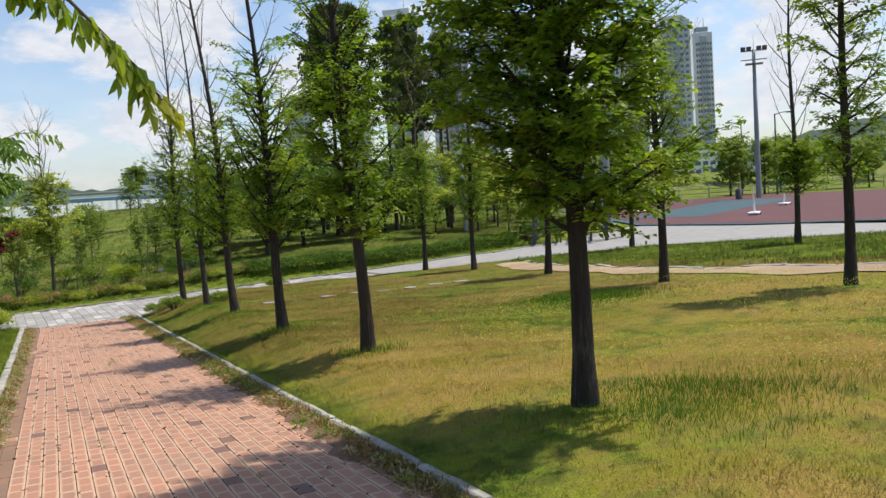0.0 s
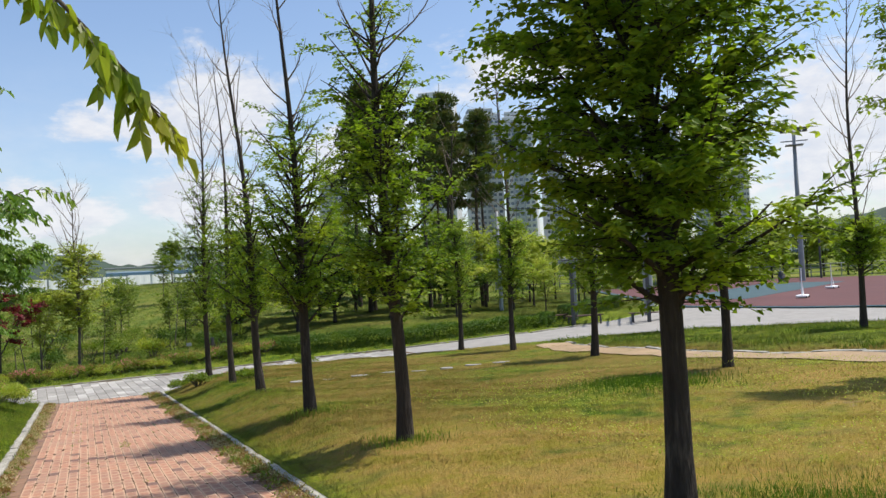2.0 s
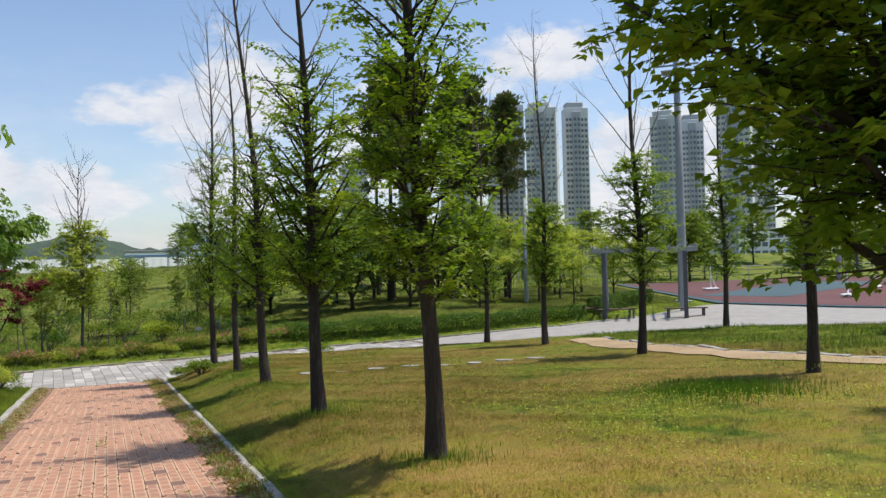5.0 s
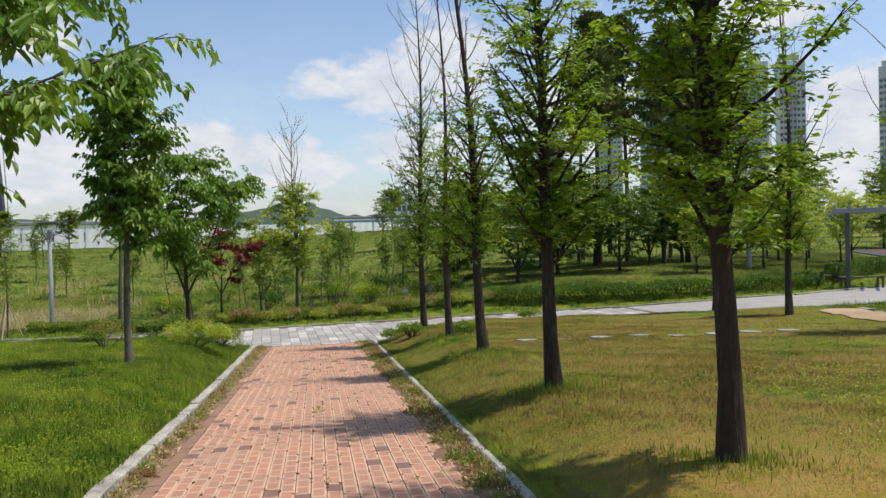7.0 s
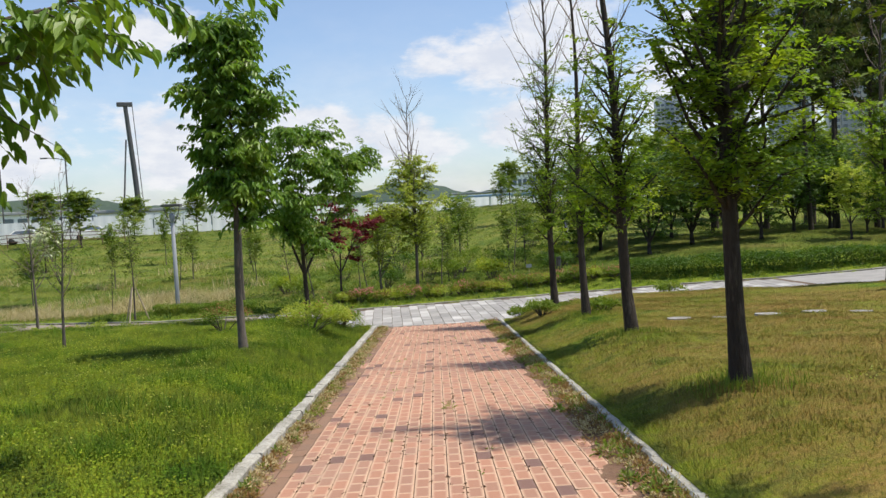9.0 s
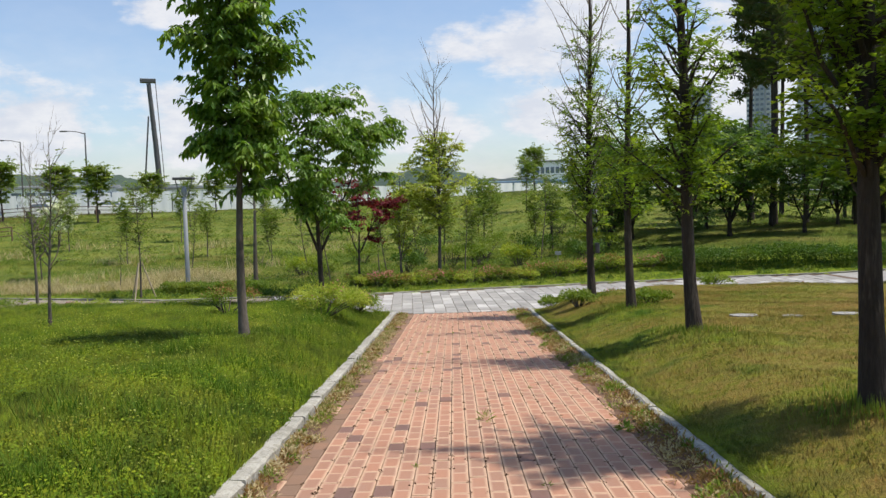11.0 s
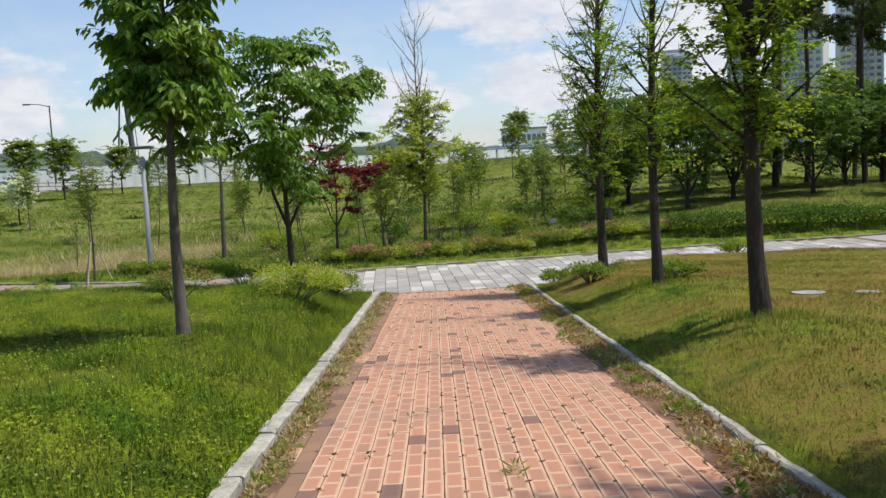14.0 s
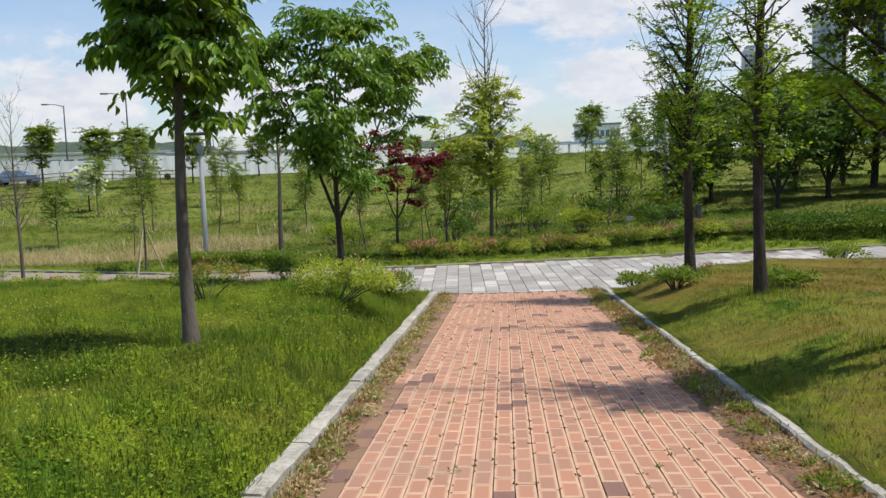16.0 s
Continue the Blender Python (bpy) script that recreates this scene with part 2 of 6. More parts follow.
M_LEAF_DARK = leafy("shrub_leaf", (0.045, 0.095, 0.016), (0.085, 0.155, 0.028), (0.14, 0.21, 0.035), 0.4)
M_HEDGE = leafy("hedge_leaf", (0.055, 0.11, 0.015), (0.10, 0.18, 0.024), (0.17, 0.24, 0.03), 0.35)
M_LEAF_BROAD = leafy("broad_leaf", (0.085, 0.175, 0.024), (0.15, 0.265, 0.036), (0.25, 0.35, 0.05), 0.36, 0.42, 0.4)
M_LEAF_YELLOW = leafy("yellow_green_leaf", (0.27, 0.34, 0.05), (0.40, 0.44, 0.095), (0.44, 0.43, 0.10), 0.5)
M_LEAF_RED = leafy("maroon_leaf", (0.12, 0.014, 0.022), (0.21, 0.022, 0.036), (0.15, 0.026, 0.026), 0.4)
# sunlit brightness is put into this yellow-green leaf tone
M_LEAF_YOUNG_SUNLIT = leafy("young_leaf_sunlit", (0.17, 0.25, 0.035), (0.30, 0.36, 0.06), (0.40, 0.38, 0.06), 0.6, 0.4, 0.4)
M_LEAF_PINE = leafy("pine_needle", (0.05, 0.08, 0.026), (0.08, 0.11, 0.036), (0.13, 0.11, 0.05), 0.3, 0.7, 0.15)
M_LEAF_FIELD = leafy("meadow_leaf", (0.105, 0.17, 0.025), (0.19, 0.26, 0.042), (0.29, 0.31, 0.065), 0.45)
M_BLOSSOM = leafy("white_blossom", (0.7, 0.7, 0.62), (0.8, 0.8, 0.74), (0.45, 0.5, 0.3), 0.3)
M_PINK = leafy("pink_blossom", (0.48, 0.13, 0.17), (0.58, 0.26, 0.26), (0.32, 0.12, 0.09), 0.3)
M_STRAW = leafy("dry_reed", (0.42, 0.34, 0.2), (0.55, 0.46, 0.29), (0.33, 0.27, 0.13), 0.3, 0.8, 0.1)
M_RUST_LEAF = leafy("withered_leaf", (0.24, 0.13, 0.06), (0.32, 0.21, 0.09), (0.18, 0.16, 0.055), 0.3, 0.8, 0.1)
M_COURT_RED = surface("court_red", (0.088, 0.034, 0.033), (0.118, 0.044, 0.041), 0.3, 60, 0.85, 0.002)
M_COURT_TEAL = surface("court_teal", (0.036, 0.075, 0.088), (0.046, 0.092, 0.104), 0.3, 60, 0.85, 0.002)
M_STEEL = surface("painted_steel", (0.22, 0.235, 0.25), (0.28, 0.295, 0.31), 1.5, 30, 0.5, 0.001)
M_DARKSTEEL = surface("dark_steel", (0.055, 0.055, 0.06), (0.09, 0.09, 0.095), 1.5, 30, 0.5, 0.001)
# wood tone darkened to stand for the pergola's shade on the bench slats
M_WOOD = surface("weathered_wood_shaded", (0.075, 0.042, 0.03), (0.13, 0.075, 0.05), 2, 40, 0.8, 0.003)
M_STAKE = surface("pale_stake", (0.34, 0.27, 0.19), (0.44, 0.36, 0.26), 2, 40, 0.85, 0.003)
M_WHITE = surface("white_sheet", (0.8, 0.81, 0.81), (0.86, 0.86, 0.86), 0.4, 6, 0.6, 0.002)
M_TOWER = surface("tower_wall", (0.57, 0.585, 0.62), (0.63, 0.64, 0.67), 0.05, 0.6, 0.85, 0.02)
M_TOWER_GREY = surface("tower_grey", (0.33, 0.36, 0.40), (0.39, 0.42, 0.46), 0.05, 0.6, 0.8, 0.02)
M_HILL = surface("wooded_hill", (0.028, 0.05, 0.034), (0.06, 0.09, 0.055), 0.012, 0.09, 0.95, 1.5)
M_BLUEROOF = surface("blue_roof", (0.16, 0.26, 0.38), (0.22, 0.33, 0.45), 0.1, 1, 0.5, 0.01)
M_RUBBER = surface("tyre_rubber", (0.02, 0.02, 0.02), (0.035, 0.035, 0.035), 2, 30, 0.9, 0.002)
M_PAINT_WHITE = surface("car_paint", (0.7, 0.7, 0.7), (0.76, 0.76, 0.76), 0.5, 5, 0.3, 0.0005)
M_SIGN = surface("sign_blue", (0.05, 0.12, 0.32), (0.07, 0.15, 0.37), 0.5, 5, 0.6, 0.0005)


def glass_material():
    m, n = fresh("window_glass")
    at = n.add("ShaderNodeNewGeometry", 0)
    color = n.mix(n.noise(at, 0.3, 2.0), (0.07, 0.10, 0.14), (0.16, 0.2, 0.25))
    finish(n, color, 0.12, None, spec=0.8)
    return m


M_GLASS = glass_material()

# ---- shape of the land ----


def smooth(a, b, v):
    t = np.clip((v - a) / (b - a), 0, 1)
    return t * t * (3 - 2 * t)


def axis(y):
    """The x of the brick path's middle line."""
    return 1.4 + 0.055 * (np.clip(y, -8, 28.5) - 12)


def kerb_w(side, y):
    """How far from the middle line each kerb lies; the path widens ahead."""
    right = np.interp(y, [0, 3, 10, 17.4, 28], [1.37, 1.42, 1.50, 1.58, 1.67])
    left = np.interp(y, [8, 16, 20, 28], [1.54, 1.56, 1.60, 1.67])
    return np.where(np.asarray(side) > 0, right, left)


def off_axis(x, y):
    """Distance from the middle line, with the kerbs brought to 1.70."""
    w = x - axis(y)
    return w * 1.70 / kerb_w(np.sign(w), y)


def path_z(y):
    y = np.asarray(y, float)
    return np.where(y < 28, -0.05 - 0.0705 * y + 0.00019 * y * y, -1.875)


def lawn_z(x, y):
    y = np.asarray(y, float)
    return -0.43 - 0.055 * (np.minimum(y, 27) - 9.57) - 0.012 * np.maximum(y - 27, 0) + 0.017 * (np.clip(x, -20, 20) - 4)


NEAR = np.array([(-60, 43), (-25, 36.6), (-14, 33.4), (-8, 31.3), (-2.3, 29.2), (0.3, 28.45), (4.5, 28.3), (7, 29.4), (10, 28.7), (13, 26.6), (17.5, 23.7), (20, 21.5), (21.6, 15), (23, 6), (25, -8)], float)
FAR = np.array([(-60, 47), (-25, 40.0), (-14, 36.0), (-6.3, 33.2), (0, 33.2), (4, 33.8), (7, 34.1), (10.5, 33.0), (13, 31.3), (15.5, 30.2), (19, 29.8), (24, 31.6), (28, 32.0)], float)


def near_y(x):
    return np.interp(x, NEAR[:10, 0], NEAR[:10, 1])


def far_y(x):
    return np.interp(x, FAR[:, 0], FAR[:, 1])


def in_plaza(x, y):
    """How far inside the stone path a place is (metres, below nought outside)."""
    inside = np.minimum(y - near_y(x), far_y(x) - y)
    beyond = np.minimum(np.interp(y, NEAR[::-1][:6, 1], NEAR[::-1][:6, 0]), 99)
    beyond = np.where(y > 26.6, 12.0, beyond)
    side = np.minimum(x - beyond, np.where(y < 32, 40 - x, far_y(x) - y))
    return np.where(x < 13, inside, np.minimum(side, far_y(np.minimum(x, 28)) - y))


def level_part(x, y):
    """Where the land is levelled for the court."""
    return smooth(23, 28, x) * smooth(4, 14, y) * smooth(75, 62, y)


def paved_z(x, y):
    c = cross_z(x, y)
    return c + (-0.90 - c) * level_part(x, y)


def cross_z(x, y):
    return -1.9 + (lawn_z(x, y) - 0.05 + 1.9) * smooth(5, 18, x)


def field_z(x, y):
    base = np.interp(y, [30, 36, 45, 60, 80, 95, 110, 200], [-1.9, -1.85, -1.95, -1.35, -0.2, 0.55, 0.7, 0.8])
    hollow = -0.55 * np.exp(-((x + 14) / 9.0) ** 2 - ((y - 42) / 5.0) ** 2)
    rise = (0.75 * smooth(3, 14, x) + 0.35 * np.exp(-((x - 19) / 9) ** 2 - ((y - 44) / 7) ** 2)) * smooth(110, 60, y)
    rough = 0.14 * np.sin(x * 0.31 + y * 0.17) * np.sin(y * 0.23 - x * 0.11) * smooth(36, 42, y)
    bank = 0.95 * smooth(-14, 3, x) * smooth(60, 88, y) * smooth(103, 95, y)
    return base + hollow + rise + rough + bank


def ground(x, y):
    """Height of the land (of the bed under paved places)."""
    x, y = np.asarray(x, float), np.asarray(y, float)
    w = off_axis(x, y)
    p = path_z(y)
    bumps = 0.025 * np.sin(x * 1.9 + 0.7 * y) * np.sin(y * 1.3 - 0.4 * x) + 0.012 * np.sin(x * 5.1 + y * 3.3)
    rl = lawn_z(x, y) + bumps
    ll = -0.9 - 0.045 * (np.minimum(y, 34) - 19) + 0.012 * (x + 1) + bumps
    right = p + 0.085 + (rl - p - 0.085) * smooth(1.7, 3.0, w)
    left = p + 0.085 + (ll - p - 0.085) * smooth(1.7, 3.2, -w)
    park = np.where(w > 0, right, left)
    park = np.where(np.abs(w) < 1.69, p - 0.09, park)
    d = in_plaza(x, y)
    c = cross_z(x, y)
    near_edge = np.where(x < 13, near_y(x) - y, np.maximum(-d, 0))
    park = np.where((near_edge > 0), c + 0.03 + (park - c - 0.03) * smooth(0.0, np.where(x < 0.2, 3.2, 1.6), near_edge), park)
    park = np.where((np.abs(w) < 1.69) & (y < 28.6), np.minimum(park, p - 0.09), park)
    meadow = c + 0.02 + (field_z(x, y) - c - 0.02) * smooth(0.0, 2.5, y - far_y(x))
    z = np.where(y > (near_y(x) + far_y(x)) / 2, meadow, park)
    z = np.where(d > 0, c - 0.07, z)
    z = z + (np.where(d > 0, -0.97, -0.93) - z) * level_part(x, y)
    return z


def ground_at(x, y):
    return float(ground(x, y))


# ---- mesh helpers ----


def mesh_from(name, verts, faces, mats, index=None, uv=None, soft=False):
    """A mesh out of arrays; faces is one (n, k) array or a list of them."""
    groups = [np.asarray(f, np.int32) for f in (faces if isinstance(faces, list) else [faces]) if len(f)]
    me = bpy.data.meshes.new(name)
    verts = np.asarray(verts, np.float32)
    me.vertices.add(len(verts))
    me.vertices.foreach_set("co", verts.ravel())
    loops = np.concatenate([g.ravel() for g in groups])
    sizes = np.concatenate([np.full(len(g), g.shape[1], np.int32) for g in groups])
    me.loops.add(len(loops))
    me.loops.foreach_set("vertex_index", loops)
    me.polygons.add(len(sizes))
    me.polygons.foreach_set("loop_start", np.concatenate([[0], np.cumsum(sizes)[:-1]]).astype(np.int32))
    me.polygons.foreach_set("use_smooth", np.full(len(sizes), soft))
    for m in mats if isinstance(mats, (list, tuple)) else [mats]:
        me.materials.append(m)
    if index is not None:
        me.polygons.foreach_set("material_index", np.asarray(index, np.int32))
    if uv is not None:
        me.uv_layers.new(name="UVMap").data.foreach_set("uv", np.asarray(uv, np.float32)[loops].ravel())
    me.update(calc_edges=True)
    return me


def part(name, bm, material, parent, label=""):
    """One mesh object, from a bmesh or a mesh, under a thing or a part."""
    if isinstance(bm, bmesh.types.BMesh):
        me = bpy.data.meshes.new(name)
        bmesh.ops.recalc_face_normals(bm, faces=bm.faces)
        bm.to_mesh(me)
        bm.free()
        me.materials.append(material)
    else:
        me = bm
    ob = new(name, me)
    ob.parent = parent
    return tagged(ob, label)


def thing(name, m, label, category, group="", kind=""):
    ob = new(name)
    ob.matrix_basis = m
    return tagged(ob, label, category, group, kind)


def box(bm, lo, hi, bevel=0.0):
    """Adds a box between two corners, with its edges taken off."""
    made = bmesh.ops.create_cube(bm, size=1.0)["verts"]
    for v in made:
        v.co = Vector([l + (h - l) * (c + 0.5) for l, h, c in zip(lo, hi, v.co)])
    if bevel:
        edges = list({e for v in made for e in v.link_edges})
        bmesh.ops.bevel(bm, geom=edges, offset=bevel, segments=1, affect="EDGES")
    return bm


def block(lo, hi, bevel=0.0):
    return box(bmesh.new(), lo, hi, bevel)


def tubes(runs, sides=7):
    """Round tapered tubes; each run is a list of (x, y, z, radius)."""
    verts, faces = [], []
    for run in runs:
        pts = np.array([r[:3] for r in run], float)
        rad = [r[3] for r in run]
        tang = np.gradient(pts, axis=0)
        tang /= np.linalg.norm(tang, axis=1)[:, None] + 1e-9
        ref = np.array((0.0, 0.0, 1.0)) if abs(tang[0][2]) < 0.8 else np.array((1.0, 0.0, 0.0))
        start = sum(len(v) for v in verts)
        ring = []
        for p, t, r in zip(pts, tang, rad):
            a = np.cross(t, ref)
            a /= np.linalg.norm(a) + 1e-9
            b = np.cross(t, a)
            k = np.arange(sides) * 2 * math.pi / sides
            ring.append(p + r * (np.cos(k)[:, None] * a + np.sin(k)[:, None] * b))
        verts.append(np.concatenate(ring))
        n = len(pts)
        i, j = np.meshgrid(np.arange(n - 1), np.arange(sides), indexing="ij")
        j2 = (j + 1) % sides
        faces.append(start + np.stack([i * sides + j, i * sides + j2, (i + 1) * sides + j2, (i + 1) * sides + j], -1).reshape(-1, 4))
    return np.concatenate(verts), np.concatenate(faces)


def leaves_mesh(name, at, along, up, length, width, mat, fold=0.25, shape=6):
    """Leaves: a folded blade each, rooted at 'at', pointing 'along'."""
    at, along, up = np.asarray(at), np.asarray(along), np.asarray(up)
    along = along / (np.linalg.norm(along, axis=1)[:, None] + 1e-9)
    side = np.cross(along, up)
    side /= np.linalg.norm(side, axis=1)[:, None] + 1e-9
    nrm = np.cross(side, along)
    ln, wd = np.asarray(length)[:, None], np.asarray(width)[:, None]
    n = len(at)
    if shape == 6:
        v = np.stack([at, at + along * ln * 0.3 + side * wd * 0.5 + nrm * wd * fold, at + along * ln * 0.7 + side * wd * 0.36 + nrm * wd * fold * 0.4,
                      at + along * ln - nrm * ln * 0.12, at + along * ln * 0.7 - side * wd * 0.36 + nrm * wd * fold * 0.4, at + along * ln * 0.3 - side * wd * 0.5 + nrm * wd * fold], 1).reshape(-1, 3)
        b = np.arange(n)[:, None] * 6
        f = np.concatenate([b + np.array([[0, 3, 2, 1]]), b + np.array([[0, 5, 4, 3]])])
    else:
        v = np.stack([at, at + along * ln * 0.45 + side * wd * 0.5, at + along * ln - nrm * ln * 0.1, at + along * ln * 0.45 - side * wd * 0.5 + nrm * wd * fold], 1).reshape(-1, 3)
        f = np.arange(n)[:, None] * 4 + np.array([[0, 1, 2, 3]])
    return mesh_from(name, v, f, mat)


def blades(rng, x, y, z, height, width, lean=0.35):
    """Grass blades: one bent triangle pair each."""
    n = len(x)
    a = rng.uniform(0, 2 * math.pi, n)
    b = rng.uniform(0, 2 * math.pi, n)
    k = rng.uniform(0.1, 1, n) * lean * height
    base = np.stack([x, y, z - 0.01], 1)
    s = np.stack([np.cos(a), np.sin(a), np.zeros(n)], 1) * width[:, None] * 0.5
    d = np.stack([np.cos(b) * k, np.sin(b) * k, height], 1)
    v = np.stack([base - s, base + s, base + d], 1)
    f = np.arange(n)[:, None] * 3 + np.array([[0, 1, 2]])
    return v.reshape(-1, 3), f


def drape(outline_rows, lift=0.0):
    """Verts and quads of a sheet given as rows of equal length of (x, y, z)."""
    rows = np.asarray(outline_rows, float)
    n, k, _ = rows.shape
    v = rows.reshape(-1, 3) + np.array([0, 0, lift])
    i, j = np.meshgrid(np.arange(n - 1), np.arange(k - 1), indexing="ij")
    f = np.stack([i * k + j, i * k + j + 1, (i + 1) * k + j + 1, (i + 1) * k + j], -1).reshape(-1, 4)
    return v, f

# ---- the land and its paved places ----


def build_ground():
    """One sheet out to the horizon; its columns follow the brick path."""
    fine = np.arange(-14, 30.01, 0.3)
    kerbs = np.array([-1.71, -1.68, 1.68, 1.71])
    outer = np.array([35, 42, 50, 62, 78, 100, 135, 190, 280, 420, 700, 1200, 2200])
    ws = np.unique(np.concatenate([-outer, -np.array([16, 19, 23, 28]), fine[(np.abs(np.abs(fine) - 1.69) > 0.08)], kerbs, outer]))
    ys = np.unique(np.concatenate([[-2200, -900, -400, -160, -70, -35, -18, -10], np.arange(-6, 27.9, 0.3), np.arange(28, 37, 0.15), np.arange(37, 62, 0.6), [64, 67, 70, 74, 78, 83, 88, 94, 100, 110, 125, 150, 200, 300, 500, 900, 1500, 2500]]))
    yy, ww = np.meshgrid(ys, ws, indexing="ij")
    xx = ww * kerb_w(np.sign(ww), yy) / 1.70 + axis(yy)
    v, f = drape(np.stack([xx, yy, ground(xx, yy)], -1))
    return tagged(new("ground", mesh_from("ground", v, f, M_TURF, soft=True)), "grassy park ground with dry and lush patches", "ground", kind="structure")


build_ground()


def sheet_between(name, a, b, lift, mat, label, category, step=0.5, cols=8, height=None):
    """A draped sheet between two polylines of the same number of points."""
    a, b = np.asarray(a, float), np.asarray(b, float)
    seg = np.concatenate([[0], np.cumsum(np.hypot(*np.diff(a, axis=0).T))])
    t = np.arange(0, seg[-1] + step, step)
    pa = np.stack([np.interp(t, seg, a[:, k]) for k in (0, 1)], 1)
    pb = np.stack([np.interp(t, seg, b[:, k]) for k in (0, 1)], 1)
    k = np.linspace(0, 1, cols)[None, :, None]
    p = pa[:, None] * (1 - k) + pb[:, None] * k
    z = (height or ground)(p[..., 0], p[..., 1])
    v, f = drape(np.concatenate([p, z[..., None]], -1), lift)
    return tagged(new(name, mesh_from(name, v, f, mat, soft=True)), label, category, kind="structure")


# bed below the clay pavers and below the stone slabs
sheet_between("path_bed", [(axis(y) - 1.66, y) for y in (-6, 28.3)], [(axis(y) + 1.66, y) for y in (-6, 28.3)], -0.012, M_BED, "dark sandy bed in the joints of the brick path", "path", height=lambda x, y: path_z(y) - 0.008)
XS = np.linspace(-3.2, 13.05, 40)
sheet_between("pavement_bed", [(x, near_y(x) - 0.1) for x in XS], [(x, far_y(x) + 0.05) for x in XS], -0.012, M_BED, "sandy bed under grey stone slabs", "pavement", height=cross_z)
sheet_between("plaza_pavement", [(13.0, 26.55), (17.45, 23.65), (19.95, 21.45), (21.55, 15), (22.95, 6), (25, -8)], [(13.0, 31.35), (19, 29.9), (24, 31.65), (29, 32), (31.5, 20), (40, -8)], 0.0, M_GRANITE, "pale grey stone pavement beside the sports court", "pavement", height=lambda x, y: paved_z(x, y) - 0.015, cols=16)
sheet_between("worn_path", [(-3.2, 29.55), (-8, 31.4), (-14, 33.5), (-25, 36.7), (-60, 43.2)], [(-3.2, 33.1), (-6.3, 33.1), (-14, 35.9), (-25, 39.9), (-60, 46.9)], 0.0, M_ASPHALT, "brown worn path leading away between shrubs", "path", height=lambda x, y: cross_z(x, y) - 0.01)
TRACK = [(14.2, 22.2), (13.0, 19.4), (12.6, 17), (12.0, 14), (12.2, 10), (12.6, 6), (13.5, 1), (15, -5)]
sheet_between("sandy_track", [(x - 0.3, y) for x, y in TRACK], [(x + 0.75, y) for x, y in TRACK], 0.018, M_SAND, "sandy bare strip of ground across the lawn", "track", cols=6)


def gutter(side, name, start):
    """Soil that has drifted over the outer pavers, against the kerb."""
    ys = np.arange(-6, 28.3, 0.06)
    ks = np.linspace(0, 1, 16)
    edge = start + (1.36 - start) * smooth(17, 27, ys)
    rows = []
    for y, e in zip(ys, edge):
        w = 0.94 + (float(kerb_w(side, y)) - 0.035 - 0.94) * ks
        x = axis(y) + side * w
        rough = np.array([noise.fractal(Vector((float(a) * 3.1, y * 2.3, side * 5.0)), 1.0, 2.0, 4) for a in x])
        drift = 0.12 * noise.noise(Vector((y * 0.9, side * 3.0, 0.0)))
        z = path_z(y) + (w - e - drift) * 0.085 + rough * 0.012 - 0.006
        rows.append(np.stack([x, np.full_like(x, y), np.minimum(z, path_z(y) + 0.06)], 1))
    v, f = drape(rows)
    return tagged(new(name, mesh_from(name, v, f, M_SOIL, soft=True)), "reddish brown soil drifted over the edge of the brick path", "soil", kind="structure")


gutter(1, "gutter_soil_by_elms", 1.12)
gutter(-1, "gutter_soil_by_lawn", 1.29)


def court():
    corners = [(28.7, 32.2), (29.6, 26), (32.5, 20.5), (44, 6), (72, 22), (66, 58), (44, 60)]
    ob = thing("sports_court", pose(0, 0, 0), "red and teal rubber-coated outdoor sports court", "court", kind="structure")

    def slab(name, pts, z, mat):
        bm = bmesh.new()
        face = bm.faces.new([bm.verts.new((x, y, z)) for x, y in pts])
        top = bmesh.ops.extrude_face_region(bm, geom=[face])["geom"]
        for v in (g for g in top if isinstance(g, bmesh.types.BMVert)):
            v.co.z += 0.05
        part(name, bm, mat, ob)

    slab("court_surface", corners, -0.9, M_COURT_TEAL)
    mid = Vector((48, 32))
    slab("court_field", [tuple(mid + (Vector(c) - mid) * 0.97) for c in corners], -0.893, M_COURT_RED)
    slab("court_band", [(33, 38), (34.5, 33.5), (56, 44), (54, 50)], -0.886, M_COURT_TEAL)


court()

# ---- trees ----


def unit(v):
    return v / (np.linalg.norm(v) + 1e-9)


def limb(rng, p, d, length, r, curve=0.25, lift=0.1, steps=5):
    """A bending, tapering run of (x, y, z, radius)."""
    run, p, d = [(*p, r)], np.array(p, float), unit(np.array(d, float))
    for i in range(steps):
        d = unit(d + rng.normal(0, curve, 3) * 0.5 + np.array([0, 0, lift]))
        p = p + d * length / steps
        run.append((*p, r * (1 - 0.8 * (i + 1) / steps)))
    return run


def along(run, t):
    pts = np.array(run)
    k = t * (len(pts) - 1)
    i = min(int(k), len(pts) - 2)
    q = pts[i] + (pts[i + 1] - pts[i]) * (k - i)
    return q[:3], unit(pts[i + 1][:3] - pts[i][:3]), q[3]


